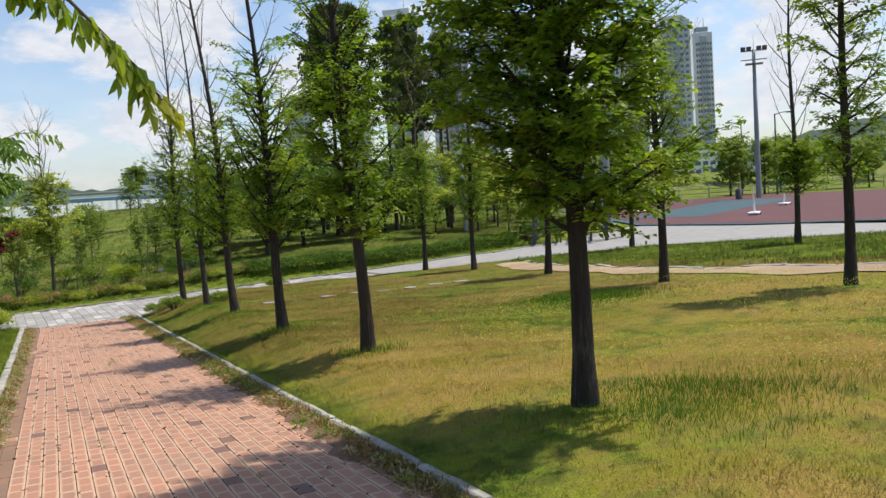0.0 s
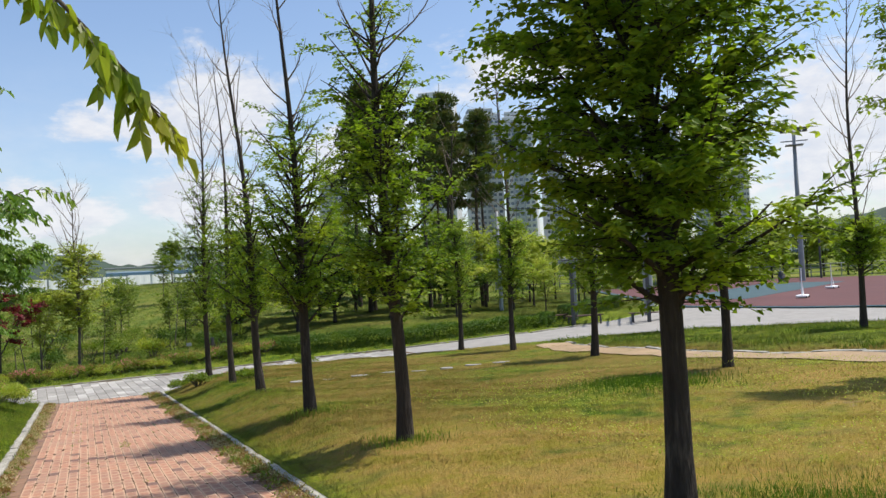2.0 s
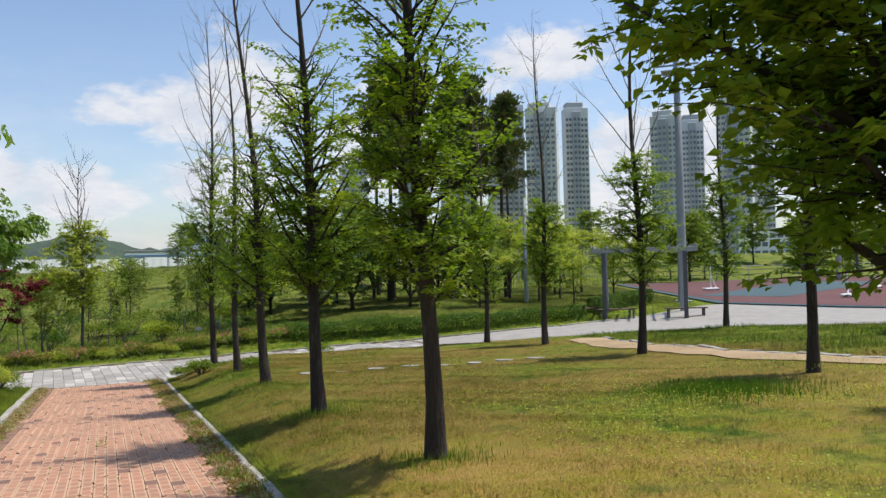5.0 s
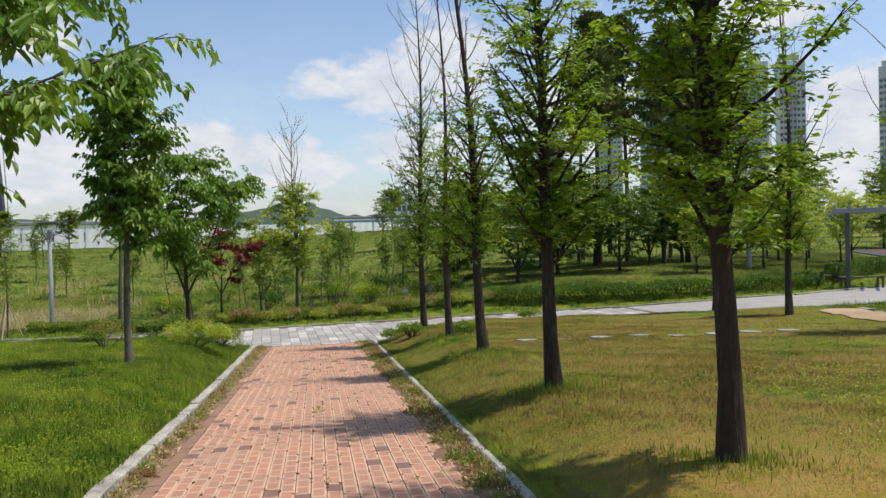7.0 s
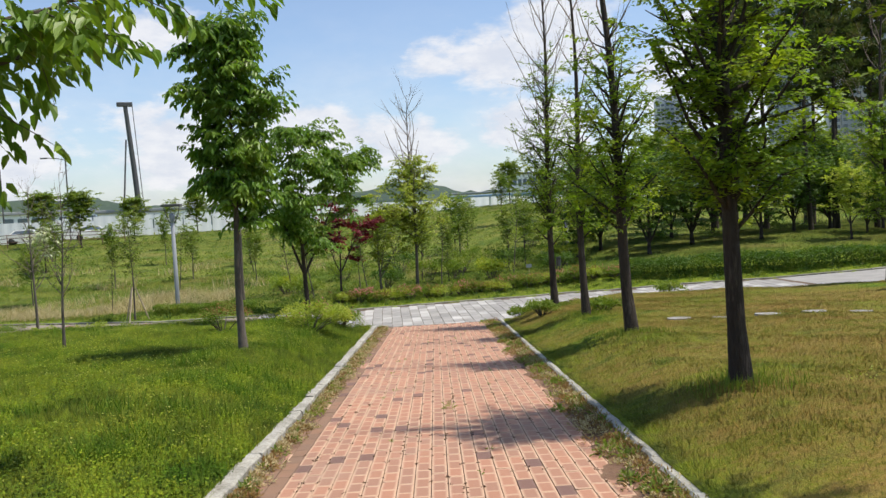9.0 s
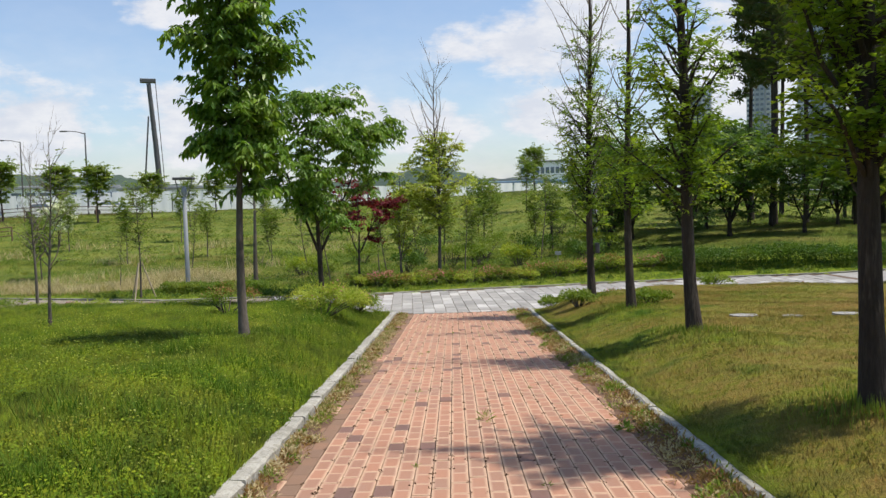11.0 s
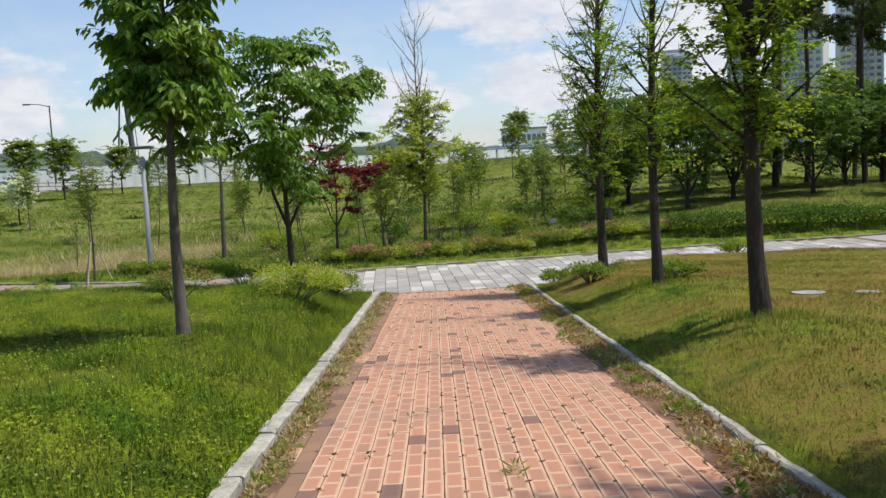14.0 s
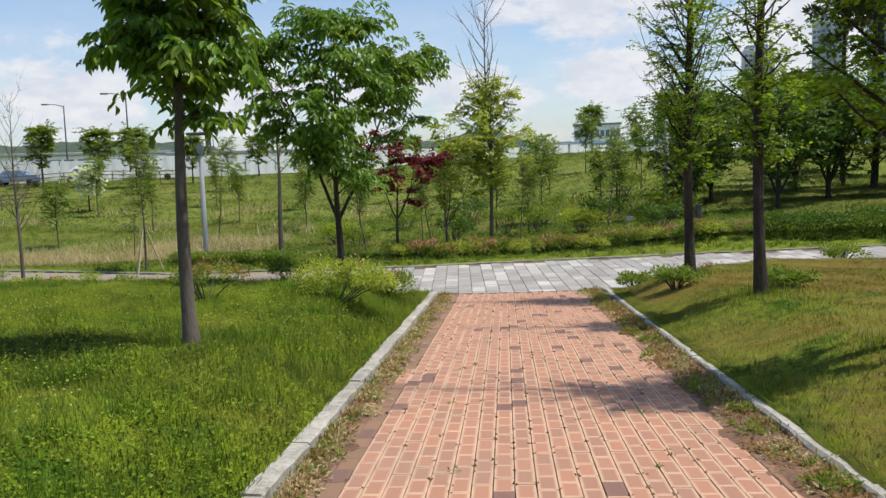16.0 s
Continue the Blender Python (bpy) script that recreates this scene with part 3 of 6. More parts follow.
def leafy_tree(name, x, y, label, category="tree", height=6.0, trunk=0.09, clear=1.4, reach=1.0, top=5.0, limbs=26, twigs=9, per_twig=22, leaf=(0.06, 0.034), mat=None, bark=None,
               seed=1, lean=(0, 0), rise=0.5, droop=0.2, bare=0, bare_len=1.6, bare_from=0.55, fork=0, shape=4, widest=0.35, twig_len=0.42, side_push=(0, 0), group="", z=None, thin=1.0, base_flare=1.25, fade=0.0, twig_wood=True, flat=0.3, inner=0.18, shoot=1.0):
    """A tree: bark-covered trunk with limbs, a crown of single leaves, bare upper shoots."""
    mat, bark = mat or M_LEAF_ROW, bark or M_BARK
    rng = np.random.default_rng(seed)
    z = ground_at(x, y) - 0.05 if z is None else z
    ob = thing(name, pose(x, y, z), label, category, group)
    n = 14
    run = []
    ph = rng.uniform(0, 6, 2)
    for i in range(n + 1):
        k = i / n
        flare = 1 + (base_flare - 1) * max(0, 1 - k * height / 0.25)
        run.append((lean[0] * k + 0.035 * height * 0.3 * math.sin(2.2 * k * 3 + ph[0]) * k ** 0.5, lean[1] * k + 0.03 * height * 0.3 * math.sin(2.6 * k * 3 + ph[1]) * k ** 0.5, height * k, trunk * flare * (1 - 0.93 * k ** 0.85)))
    wood, shoots, fine_wood = [run], [], []
    at, way, ups = [], [], []
    stems = [run]
    for i in range(fork):
        p, d, r = along(run, clear / height * 0.75)
        a = rng.uniform(0, 6.28)
        s = limb(rng, p, (math.cos(a) * 0.55, math.sin(a) * 0.55, 0.9), (top - clear) * 0.85, r * 0.7, 0.15, 0.12, 7)
        wood.append(s)
        stems.append(s)
    for i in range(limbs):
        k = (i + rng.uniform(0, 1)) / limbs
        h = clear + (top - clear) * k ** 0.9
        stem = stems[rng.integers(len(stems))] if h > clear * 1.3 else run
        p, d, r = along(stem, min(0.97, max(0.02, (h - stem[0][2]) / (stem[-1][2] - stem[0][2] + 1e-6))))
        size = reach * (0.35 + 0.65 * math.sin(math.pi * min(1, (k + widest * 0.55) / (1 + widest * 0.55)) ** 0.8)) * rng.uniform(0.5, 1.2)
        a = i * 2.4 + rng.uniform(-0.5, 0.5)
        dv = np.array([math.cos(a) + side_push[0], math.sin(a) + side_push[1], rise * rng.uniform(0.5, 1.5) * (1.4 - 0.6 * k)])
        branch = limb(rng, p, dv, size, min(r * 0.36, 0.022) + 0.003, 0.2, 0.05)
        wood.append(branch)
        for j in range(max(1, int(twigs * (0.5 + 0.5 * size / reach) * (1 - fade * k) ** 1.5))):
            t = rng.uniform(inner, 1.0)
            q, bd, br = along(branch, t)
            out = unit(bd * np.array([0.7, 0.7, 0.4]) + rng.normal(0, 0.75, 3) * np.array([1, 1, flat]))
            tl = twig_len * rng.uniform(0.6, 1.25)
            tw = limb(rng, q, out, tl, 0.006, 0.2, -droop * 0.3, 3)
            fine_wood.append(tw)
            m = int(per_twig * rng.uniform(0.7, 1.3))
            pts = np.array(tw)[:, :3]
            ts = np.linspace(0.05, 1.0, m) * 3
            idx = np.minimum(ts.astype(int), 2)
            base = pts[idx] + (pts[idx + 1] - pts[idx]) * (ts - idx)[:, None]
            td = pts[idx + 1] - pts[idx]
            td /= np.linalg.norm(td, axis=1)[:, None] + 1e-9
            sd = np.cross(td, np.array([0, 0, 1.0]))
            sd /= np.linalg.norm(sd, axis=1)[:, None] + 1e-9
            sgn = np.where(np.arange(m) % 2 == 0, 1.0, -1.0)[:, None]
            w = td * 0.55 + sd * sgn + rng.normal(0, 0.28, (m, 3)) + np.array([0, 0, -droop])
            at.append(base + rng.normal(0, 0.02, (m, 3)))
            way.append(w)
            ups.append(np.array([0, 0, 1.0]) + rng.normal(0, 0.35, (m, 3)))
    for i in range(bare):
        k = bare_from + (0.98 - bare_from) * (i + rng.uniform(0, 1)) / max(bare, 1)
        p, d, r = along(run, k)
        a = i * 2.4 + rng.uniform(-0.6, 0.6)
        s = limb(rng, p, (math.cos(a) + side_push[0], math.sin(a) + side_push[1], 1.0), bare_len * rng.uniform(0.5, 1.1) * (1.35 - k * 0.75), shoot * (min(r * 0.5, 0.014) + 0.003), 0.22, 0.16, 6)
        shoots.append(s)
        for j in range(4):
            q, bd, br = along(s, rng.uniform(0.25, 0.9))
            shoots.append(limb(rng, q, unit(bd + rng.normal(0, 0.5, 3)), bare_len * 0.3 * rng.uniform(0.5, 1.2), 0.004 * shoot, 0.2, 0.1, 3))
    v1, f1 = tubes(wood[:1], 14)
    v2, f2 = tubes(wood[1:], 5)
    if twig_wood:
        vt, ft = tubes(fine_wood, 3)
        f2, v2 = np.concatenate([f2, ft + len(v2)]), np.concatenate([v2, vt])
    vs, fs, count = [v1, v2], [f1, f2 + len(v1)], len(v1) + len(v2)
    if shoots:
        v3, f3 = tubes(shoots, 3)
        vs, fs = vs + [v3], fs + [f3 + count]
    index = np.concatenate([np.zeros(len(f1) + len(f2), int), np.ones(sum(len(q) for q in fs[2:]), int)])
    part("trunk", mesh_from("trunk", np.concatenate(vs), np.concatenate(fs), [bark, M_TWIG], index, soft=True), None, ob)
    at, way, ups = np.concatenate(at), np.concatenate(way), np.concatenate(ups)
    if thin < 1:
        keep = rng.uniform(0, 1, len(at)) < thin
        at, way, ups = at[keep], way[keep], ups[keep]
    ln = leaf[0] * rng.uniform(0.65, 1.2, len(at))
    part("crown", leaves_mesh("crown", at, way, ups, ln, ln * leaf[1] / leaf[0], mat, shape=shape), None, ob)
    return ob


ROW = "trees in a row beside the brick path"
FULL = "bushy young elm with dark flaky bark and full bright crown"
BARE = "young elm with dark bark, leafy waist and bare shoots above"
leafy_tree("elm_tree", 3.78, 4.9, FULL, fade=0.5, height=6.4, trunk=0.09, clear=1.24, reach=1.06, top=5.6, limbs=108, twigs=20, per_twig=42, leaf=(0.064, 0.036), seed=11, rise=0.58, droop=0.2, widest=0.85, group=ROW, lean=(-0.1, 0.1), twig_len=0.46)
leafy_tree("elm_tree", 4.05, 9.6, FULL, fade=0.95, height=7.6, trunk=0.088, clear=1.35, reach=0.98, top=4.9, limbs=64, twigs=14, per_twig=36, leaf=(0.064, 0.036), seed=12, rise=0.8, droop=0.15, bare=14, bare_len=1.5, group=ROW, lean=(-0.15, 0.15), twig_len=0.45)
leafy_tree("elm_tree", 4.15, 13.4, FULL, fade=0.88, height=7.8, trunk=0.09, clear=1.3, reach=1.25, top=4.6, limbs=74, twigs=14, per_twig=34, leaf=(0.066, 0.037), seed=13, rise=0.7, droop=0.15, bare=10, bare_len=1.4, group=ROW, lean=(-0.2, 0.1), twig_len=0.45)
leafy_tree("elm_tree", 4.62, 18.3, BARE, height=9.0, trunk=0.09, clear=1.45, reach=0.9, top=4.5, limbs=48, twigs=13, per_twig=26, fade=0.85, leaf=(0.075, 0.04), seed=14, rise=0.9, bare=22, bare_len=1.6, bare_from=0.3, group=ROW, lean=(-0.45, 0.1))
leafy_tree("elm_tree", 4.92, 22.4, BARE, height=8.4, trunk=0.08, clear=1.5, reach=0.8, top=4.5, limbs=36, twigs=10, per_twig=24, fade=0.8, leaf=(0.075, 0.04), seed=15, rise=0.9, bare=16, bare_len=1.5, bare_from=0.4, group=ROW, lean=(-0.05, 0.1))
leafy_tree("elm_tree", 5.0, 25.9, BARE, height=9.3, trunk=0.085, clear=1.45, reach=0.95, top=5.9, limbs=66, twigs=12, per_twig=28, fade=0.7, leaf=(0.065, 0.034), seed=16, rise=1.3, bare=34, bare_len=2.3, bare_from=0.22, group=ROW, side_push=(-0.25, 0))
# the second and third rows, across the lawn
BACK = "trees along the sandy track"
for i, (x, y, h, top, bare) in enumerate(((13.0, 25.3, 8.0, 4.2, 20), (13.0, 22.0, 8.6, 3.8, 22), (11.9, 16.6, 8.8, 4.0, 24), (10.75, 11.4, 8.2, 4.4, 18), (10.7, 7.6, 7.6, 5.6, 6), (18.6, 14.7, 8.8, 2.6, 26), (19.0, 21.6, 8.2, 4.4, 18))):
    leafy_tree("elm_tree", x, y, BARE, height=h, trunk=0.085, clear=1.3, reach=0.8, top=top, limbs=36, twigs=11, per_twig=20, leaf=(0.08, 0.045), seed=30 + i, rise=0.6, bare=bare, bare_len=2.0, bare_from=0.28, group=BACK)

# broad-leaved trees on the lush lawn
BROAD = "young zelkova with slim trunk and drooping toothed leaves"
leafy_tree("zelkova_tree", -1.2, 19.0, BROAD, height=5.0, trunk=0.068, clear=1.95, reach=0.7, top=5.4, limbs=52, twigs=15, per_twig=20, leaf=(0.125, 0.05), mat=M_LEAF_BROAD, bark=M_BARK_GREY, seed=27, rise=0.45, droop=0.72, bare=9, bare_len=0.8, bare_from=0.8, shape=6, twig_len=0.4, flat=0.16, inner=0.2, widest=0.25, side_push=(0.1, 0), group="young zelkovas on the lawn")
leafy_tree("zelkova_tree", -0.92, 26.2, BROAD + ", forked low", height=4.4, trunk=0.07, clear=1.45, reach=1.18, top=5.0, limbs=46, twigs=18, per_twig=20, leaf=(0.13, 0.052), mat=M_LEAF_BROAD, bark=M_BARK, seed=22, rise=0.55, droop=0.72, fork=2, shape=6, twig_len=0.5, flat=0.16, inner=0.25, group="young zelkovas on the lawn", side_push=(0.25, 0))
leafy_tree("zelkova_tree", -2.0, 10.2, "spreading zelkova with drooping toothed leaves beside the path", height=4.9, trunk=0.09, clear=1.8, reach=2.3, top=5.0, limbs=52, twigs=26, per_twig=19, leaf=(0.12, 0.05), mat=M_LEAF_BROAD, bark=M_BARK_GREY, seed=23, rise=0.22, droop=0.78, shape=6, twig_len=0.5, flat=0.2, inner=0.3, group="young zelkovas on the lawn", widest=0.6, side_push=(0.3, -0.1))


def overhanging_tree():
    """The zelkova beside the start of the walk: its crown, and one long branch over the path."""
    ob = leafy_tree("zelkova_tree", -3.2, 4.0, "young zelkova with one long branch hanging over the path", height=5.0, trunk=0.09, clear=2.2, reach=2.0, top=5.0, limbs=26, twigs=8, per_twig=12, leaf=(0.115, 0.05), mat=M_LEAF_BROAD, bark=M_BARK_GREY, seed=24, rise=0.5, droop=0.8, shape=6, twig_len=0.5, group="young zelkovas on the lawn", side_push=(-0.3, 0))
    rng = np.random.default_rng(5)
    o = np.array(ob.matrix_basis.translation)
    knots = np.array([(-3.2, 4.0, 2.55), (-2.2, 4.02, 2.85), (-1.2, 4.05, 2.9), (-0.4, 4.1, 2.84), (0.1, 4.15, 2.68), (0.42, 4.2, 2.48), (0.66, 4.27, 2.24), (0.83, 4.32, 2.02)])
    run = [(*(k - o), 0.02 * (1 - 0.85 * i / 7) + 0.001) for i, k in enumerate(knots)]
    wood, at, way = [run], [], []
    for i in range(46):
        t = 0.42 + 0.58 * (i + 0.5) / 46
        p, d, r = along(run, min(t, 0.999))
        a = rng.uniform(0, 6.28)
        tw = limb(rng, p, unit(d * 0.5 + np.array([math.cos(a) * 0.7, math.sin(a) * 0.7, -0.35])), rng.uniform(0.10, 0.26) * (1.15 - 0.5 * t), 0.003, 0.2, -0.25, 3)
        wood.append(tw)
        for k in range(5):
            q, td, _ = along(tw, min(0.99, 0.2 + 0.2 * k))
            s = unit(np.cross(td, (0, 0, 1))) * (1 if k % 2 else -1)
            at.append(q)
            way.append(td * 0.5 + s * 0.55 + np.array([0, 0, -0.95]) + rng.normal(0, 0.18, 3))
    v, f = tubes(wood, 6)
    part("branch", mesh_from("branch", v, f, M_BARK_GREY, soft=True), None, ob)
    n = len(at)
    ln = rng.uniform(0.075, 0.125, n)
    part("hanging_leaves", leaves_mesh("hanging_leaves", np.array(at), np.array(way), rng.normal(0, 1, (n, 3)) * np.array([1, 1, 0.3]), ln, ln * 0.46, M_LEAF_YOUNG_SUNLIT), None, ob, "sunlit yellow-green hanging leaves")


overhanging_tree()

# ---- grass and low growth ----


def scatter_grass(name, label, count, xr, yr, h, wd, seed, mat, keep, lean=0.35, dense=None):
    rng = np.random.default_rng(seed)
    x, y = rng.uniform(*xr, count), rng.uniform(*yr, count)
    ok = keep(x, y) & (in_plaza(x, y) < -0.02)
    if dense is not None:
        ok &= rng.uniform(0, 1, count) < dense(x, y)
    x, y = x[ok], y[ok]
    tuft = 0.85 + 0.11 * (np.sin(x * 2.3 + y * 0.9) * np.sin(y * 2.9 - x * 1.1) + np.sin(x * 0.83 - y * 1.31 + 2) + np.sin(x * 1.57 + y * 0.47) * np.sin(y * 0.71 + 1))
    hh = rng.uniform(*h, len(x)) * tuft
    v, f = blades(rng, x, y, ground(x, y), hh, rng.uniform(*wd, len(x)), lean)
    return tagged(new(name, mesh_from(name, v, f, mat)), label, "grass", kind="stuff")


def off_path(x, y, gap=1.74):
    return (np.abs(off_axis(x, y)) > gap) | (y > 28.6)


def off_track(x, y):
    line = np.array(TRACK)[::-1]
    tx = np.interp(y, line[:, 1], line[:, 0])
    return (x < tx - 0.25) | (x > tx + 0.95) | (y > 22)


def park_side(x, y):
    return (y < near_y(x) - 0.02) & off_path(x, y) & off_track(x, y)


def left_view(x, y):
    """The part of the lush lawn that the walk overlooks."""
    return (x > 1.6 - 0.6 * (y - 4.5)) * np.clip(1.35 - (y - 9) / 16, 0.3, 1)


scatter_grass("lawn_grass", "short dry yellow-green lawn grass under the elms", 440000, (2.2, 10.5), (0.5, 17.0), (0.02, 0.05), (0.0035, 0.007), 1, M_BLADE, park_side, lean=1.1, dense=lambda x, y: smooth(10.5, 6.0, x) * smooth(17, 11, y))
scatter_grass("lawn_grass", "short dry yellow-green lawn grass", 190000, (2.9, 21), (-2.0, 30.0), (0.025, 0.06), (0.008, 0.015), 2, M_BLADE, park_side, lean=0.8, dense=lambda x, y: np.maximum(smooth(7, 10, x), smooth(9, 13, y)))
scatter_grass("lawn_grass", "rougher green and straw lawn grass between the elms", 200000, (2.6, 11), (8.0, 27.5), (0.03, 0.065), (0.005, 0.010), 46, M_BLADE, park_side, lean=1.2, dense=lambda x, y: smooth(11, 6, x) * smooth(8, 14, y))
scatter_grass("lawn_grass", "lush green uncut lawn grass", 620000, (-9, 0.4), (8.0, 30.5), (0.04, 0.11), (0.005, 0.010), 3, M_BLADE, park_side, lean=0.8, dense=left_view)
scatter_grass("lawn_grass", "rank grass along the kerb of the lawn", 26000, (-0.8, 0.8), (8.0, 28.6), (0.08, 0.19), (0.006, 0.011), 31, M_BLADE, lambda x, y: (np.abs(off_axis(x, y) + 2.15) < 0.38), lean=0.6)


def tall_tufts():
    """Clumps of longer, darker grass standing out of the lush lawn."""
    rng = np.random.default_rng(15)
    k = 150
    cy = rng.uniform(9.5, 27.5, k)
    cx = np.where(rng.uniform(0, 1, k) < 0.4, axis(cy) - rng.uniform(1.95, 2.9, k), axis(cy) - 1.9 - rng.uniform(0, 1, k) * 0.5 * (cy - 6))
    per = 130
    x, y = np.repeat(cx, per) + rng.normal(0, 0.12, k * per), np.repeat(cy, per) + rng.normal(0, 0.12, k * per)
    h = np.repeat(rng.uniform(0.09, 0.24, k), per) * rng.uniform(0.5, 1.1, k * per)
    ok = park_side(x, y)
    x, y, h = x[ok], y[ok], h[ok]
    v, f = blades(rng, x, y, ground(x, y), h, rng.uniform(0.005, 0.010, len(x)), 0.75)
    tagged(new("lawn_tuft", mesh_from("lawn_tuft", v, f, M_TUFT)), "dark green clumps of longer grass in the lawn", "grass", kind="stuff")


tall_tufts()
scatter_grass("lawn_grass", "taller green grass round the foot of an elm", 42000, (2.9, 6.0), (3.2, 7.2), (0.04, 0.11), (0.004, 0.008), 4, M_TUFT, park_side, lean=0.7, dense=lambda x, y: np.exp(-((x - 4.3) / 0.95) ** 2 - ((y - 4.5) / 0.7) ** 2))
for i, (fx, fy) in enumerate(((4.05, 9.6), (4.15, 13.4), (4.62, 18.3), (4.9, 22.4), (5.0, 25.9), (-1.2, 19.0), (8.5, 10.9))):
    r = 0.75 if i == 6 else 0.35
    scatter_grass("lawn_grass", "tuft of taller green grass at a tree foot", 24000 if i == 6 else 3500, (fx - 2 * r, fx + 2 * r), (fy - 2 * r, fy + 2 * r), (0.05, 0.14), (0.007, 0.013), 40 + i, M_TUFT if i == 6 else M_LEAF_FIELD, park_side, dense=lambda x, y: np.exp(-((x - fx) / r) ** 2 - ((y - fy) / r) ** 2))


scatter_grass("lawn_grass", "dry grass overhanging the kerb under the elms", 30000, (2.2, 4.2), (2.0, 28.4), (0.03, 0.09), (0.006, 0.012), 32, M_BLADE, lambda x, y: np.abs(off_axis(x, y) - 1.88) < 0.16, lean=1.3)
scatter_grass("lawn_grass", "green grass overhanging the kerb of the lawn", 26000, (-0.8, 0.9), (8.0, 28.4), (0.05, 0.12), (0.008, 0.014), 35, M_BLADE, lambda x, y: np.abs(off_axis(x, y) + 1.87) < 0.13, lean=1.3)


def track_side(x, y):
    """The rank strip between the sandy track and the plaza."""
    line = np.array(TRACK)[::-1]
    return (x > np.interp(y, line[:, 1], line[:, 0]) + 0.98) & (in_plaza(x, y) < -0.1)


scatter_grass("verge_grass", "rank green grass between the sandy track and the plaza", 70000, (12.8, 24), (0, 24), (0.04, 0.13), (0.010, 0.02), 36, M_BLADE, track_side, lean=0.8)
scatter_grass("verge_grass", "dark clumps of long grass beside the sandy track", 26000, (12.8, 24), (0, 24), (0.08, 0.2), (0.010, 0.02), 37, M_TUFT, track_side, lean=0.8, dense=lambda x, y: smooth(0.2, 0.8, np.sin(x * 1.6 + y * 0.7) * np.sin(y * 1.1 - x * 0.5)))
scatter_grass("lawn_grass", "sparse grass growing over the sandy track", 30000, (11, 16), (0, 22.5), (0.02, 0.07), (0.008, 0.014), 38, M_BLADE, lambda x, y: ~off_track(x, y), lean=0.9, dense=lambda x, y: smooth(-0.2, 0.7, np.sin(x * 3.1 + y * 1.3) * np.sin(y * 0.9 - x * 2.2)))


def clover(count, xr, yr, seed):
    """Small flat leaves on short stalks through the lush lawn."""
    rng = np.random.default_rng(seed)
    x, y = rng.uniform(*xr, count), rng.uniform(*yr, count)
    ok = park_side(x, y) & (in_plaza(x, y) < -0.02) & (np.sin(x * 1.7 + y) * np.sin(y * 1.3 - x) > -0.4) & (rng.uniform(0, 1, count) < left_view(x, y))
    x, y = x[ok], y[ok]
    n = len(x)
    at = np.stack([x, y, ground(x, y) + rng.uniform(0.02, 0.10, n)], 1)
    ln = rng.uniform(0.013, 0.028, n)
    way = rng.normal(0, 1, (n, 3)) * np.array([1, 1, 0.35])
    tagged(new("lawn_clover", leaves_mesh("lawn_clover", at, way, np.tile([0, 0, 1.0], (n, 1)) + rng.normal(0, 0.3, (n, 3)), ln, ln * 0.8, M_BLADE, shape=4)), "low leafy clover and herbs in the lush lawn", "grass", kind="stuff")


clover(260000, (-7, 0.4), (9.0, 26), 33)


def beyond(x, y):
    return (y > far_y(x) + 2.7) & (x < 28.3 + np.maximum(0, y - 32.2) * 0.54)


def verge(x, y):
    """The mown strip along the far side of the stone path."""
    return (y > far_y(x) + 0.16) & (y < far_y(x) + 3.2) & (x < 28.5)


scatter_grass("verge_grass", "short green grass along the stone path", 90000, (-26, 28), (29, 44), (0.06, 0.22), (0.012, 0.024), 9, M_BLADE, verge, lean=0.8)


scatter_grass("meadow_grass", "rough green grass round the pergola", 70000, (20, 42), (32.5, 62), (0.05, 0.14), (0.02, 0.045), 45, M_BLADE, beyond, lean=0.8)
scatter_grass("meadow_grass", "long green meadow grass", 170000, (-26, 28), (32, 52), (0.05, 0.15), (0.018, 0.035), 5, M_BLADE, beyond, lean=1.1)
scatter_grass("meadow_grass", "long green meadow grass further off", 90000, (-45, 50), (50, 100), (0.06, 0.14), (0.06, 0.14), 6, M_BLADE, lambda x, y: (x < 28) | (y > 62), lean=0.9)
scatter_grass("reed_grass", "pale dry flattened reeds in the hollow", 70000, (-26, -5.5), (36, 47), (0.25, 0.65), (0.015, 0.03), 7, M_STRAW, beyond, lean=1.3, dense=lambda x, y: smooth(-0.45, 0.4, np.sin(x * 0.9 + y * 0.5) * np.sin(y * 0.8 - x * 0.35)) * smooth(36, 39, y) * smooth(47, 43, y))
scatter_grass("reed_grass", "pale dry reeds on the bank", 12000, (-34, 6), (46, 60), (0.3, 0.7), (0.03, 0.05), 8, M_STRAW, beyond, lean=1.0, dense=lambda x, y: smooth(0.45, 0.9, np.sin(x * 0.55 + y * 0.3) * np.sin(y * 0.6 - x * 0.2)))


def tuft_leaves(rng, centres, radii, per, leaf, flat=0.6):
    """Leaf roots, directions and sizes for round clumps of foliage."""
    n = len(centres) * per
    c = np.repeat(centres, per, 0)
    r = np.repeat(radii, per)[:, None]
    d = rng.normal(0, 1, (n, 3))
    d /= np.linalg.norm(d, axis=1)[:, None]
    d[:, 2] = np.abs(d[:, 2]) * rng.choice([1, 1, 1, -0.3], n)
    at = c + d * r * rng.uniform(0.35, 1.0, (n, 1)) * np.array([1, 1, flat])
    ln = rng.uniform(0.6, 1.2, n) * leaf
    return at, d + rng.normal(0, 0.5, (n, 3)), rng.normal(0, 0.5, (n, 3)) + np.array([0, 0, 1.0]), ln


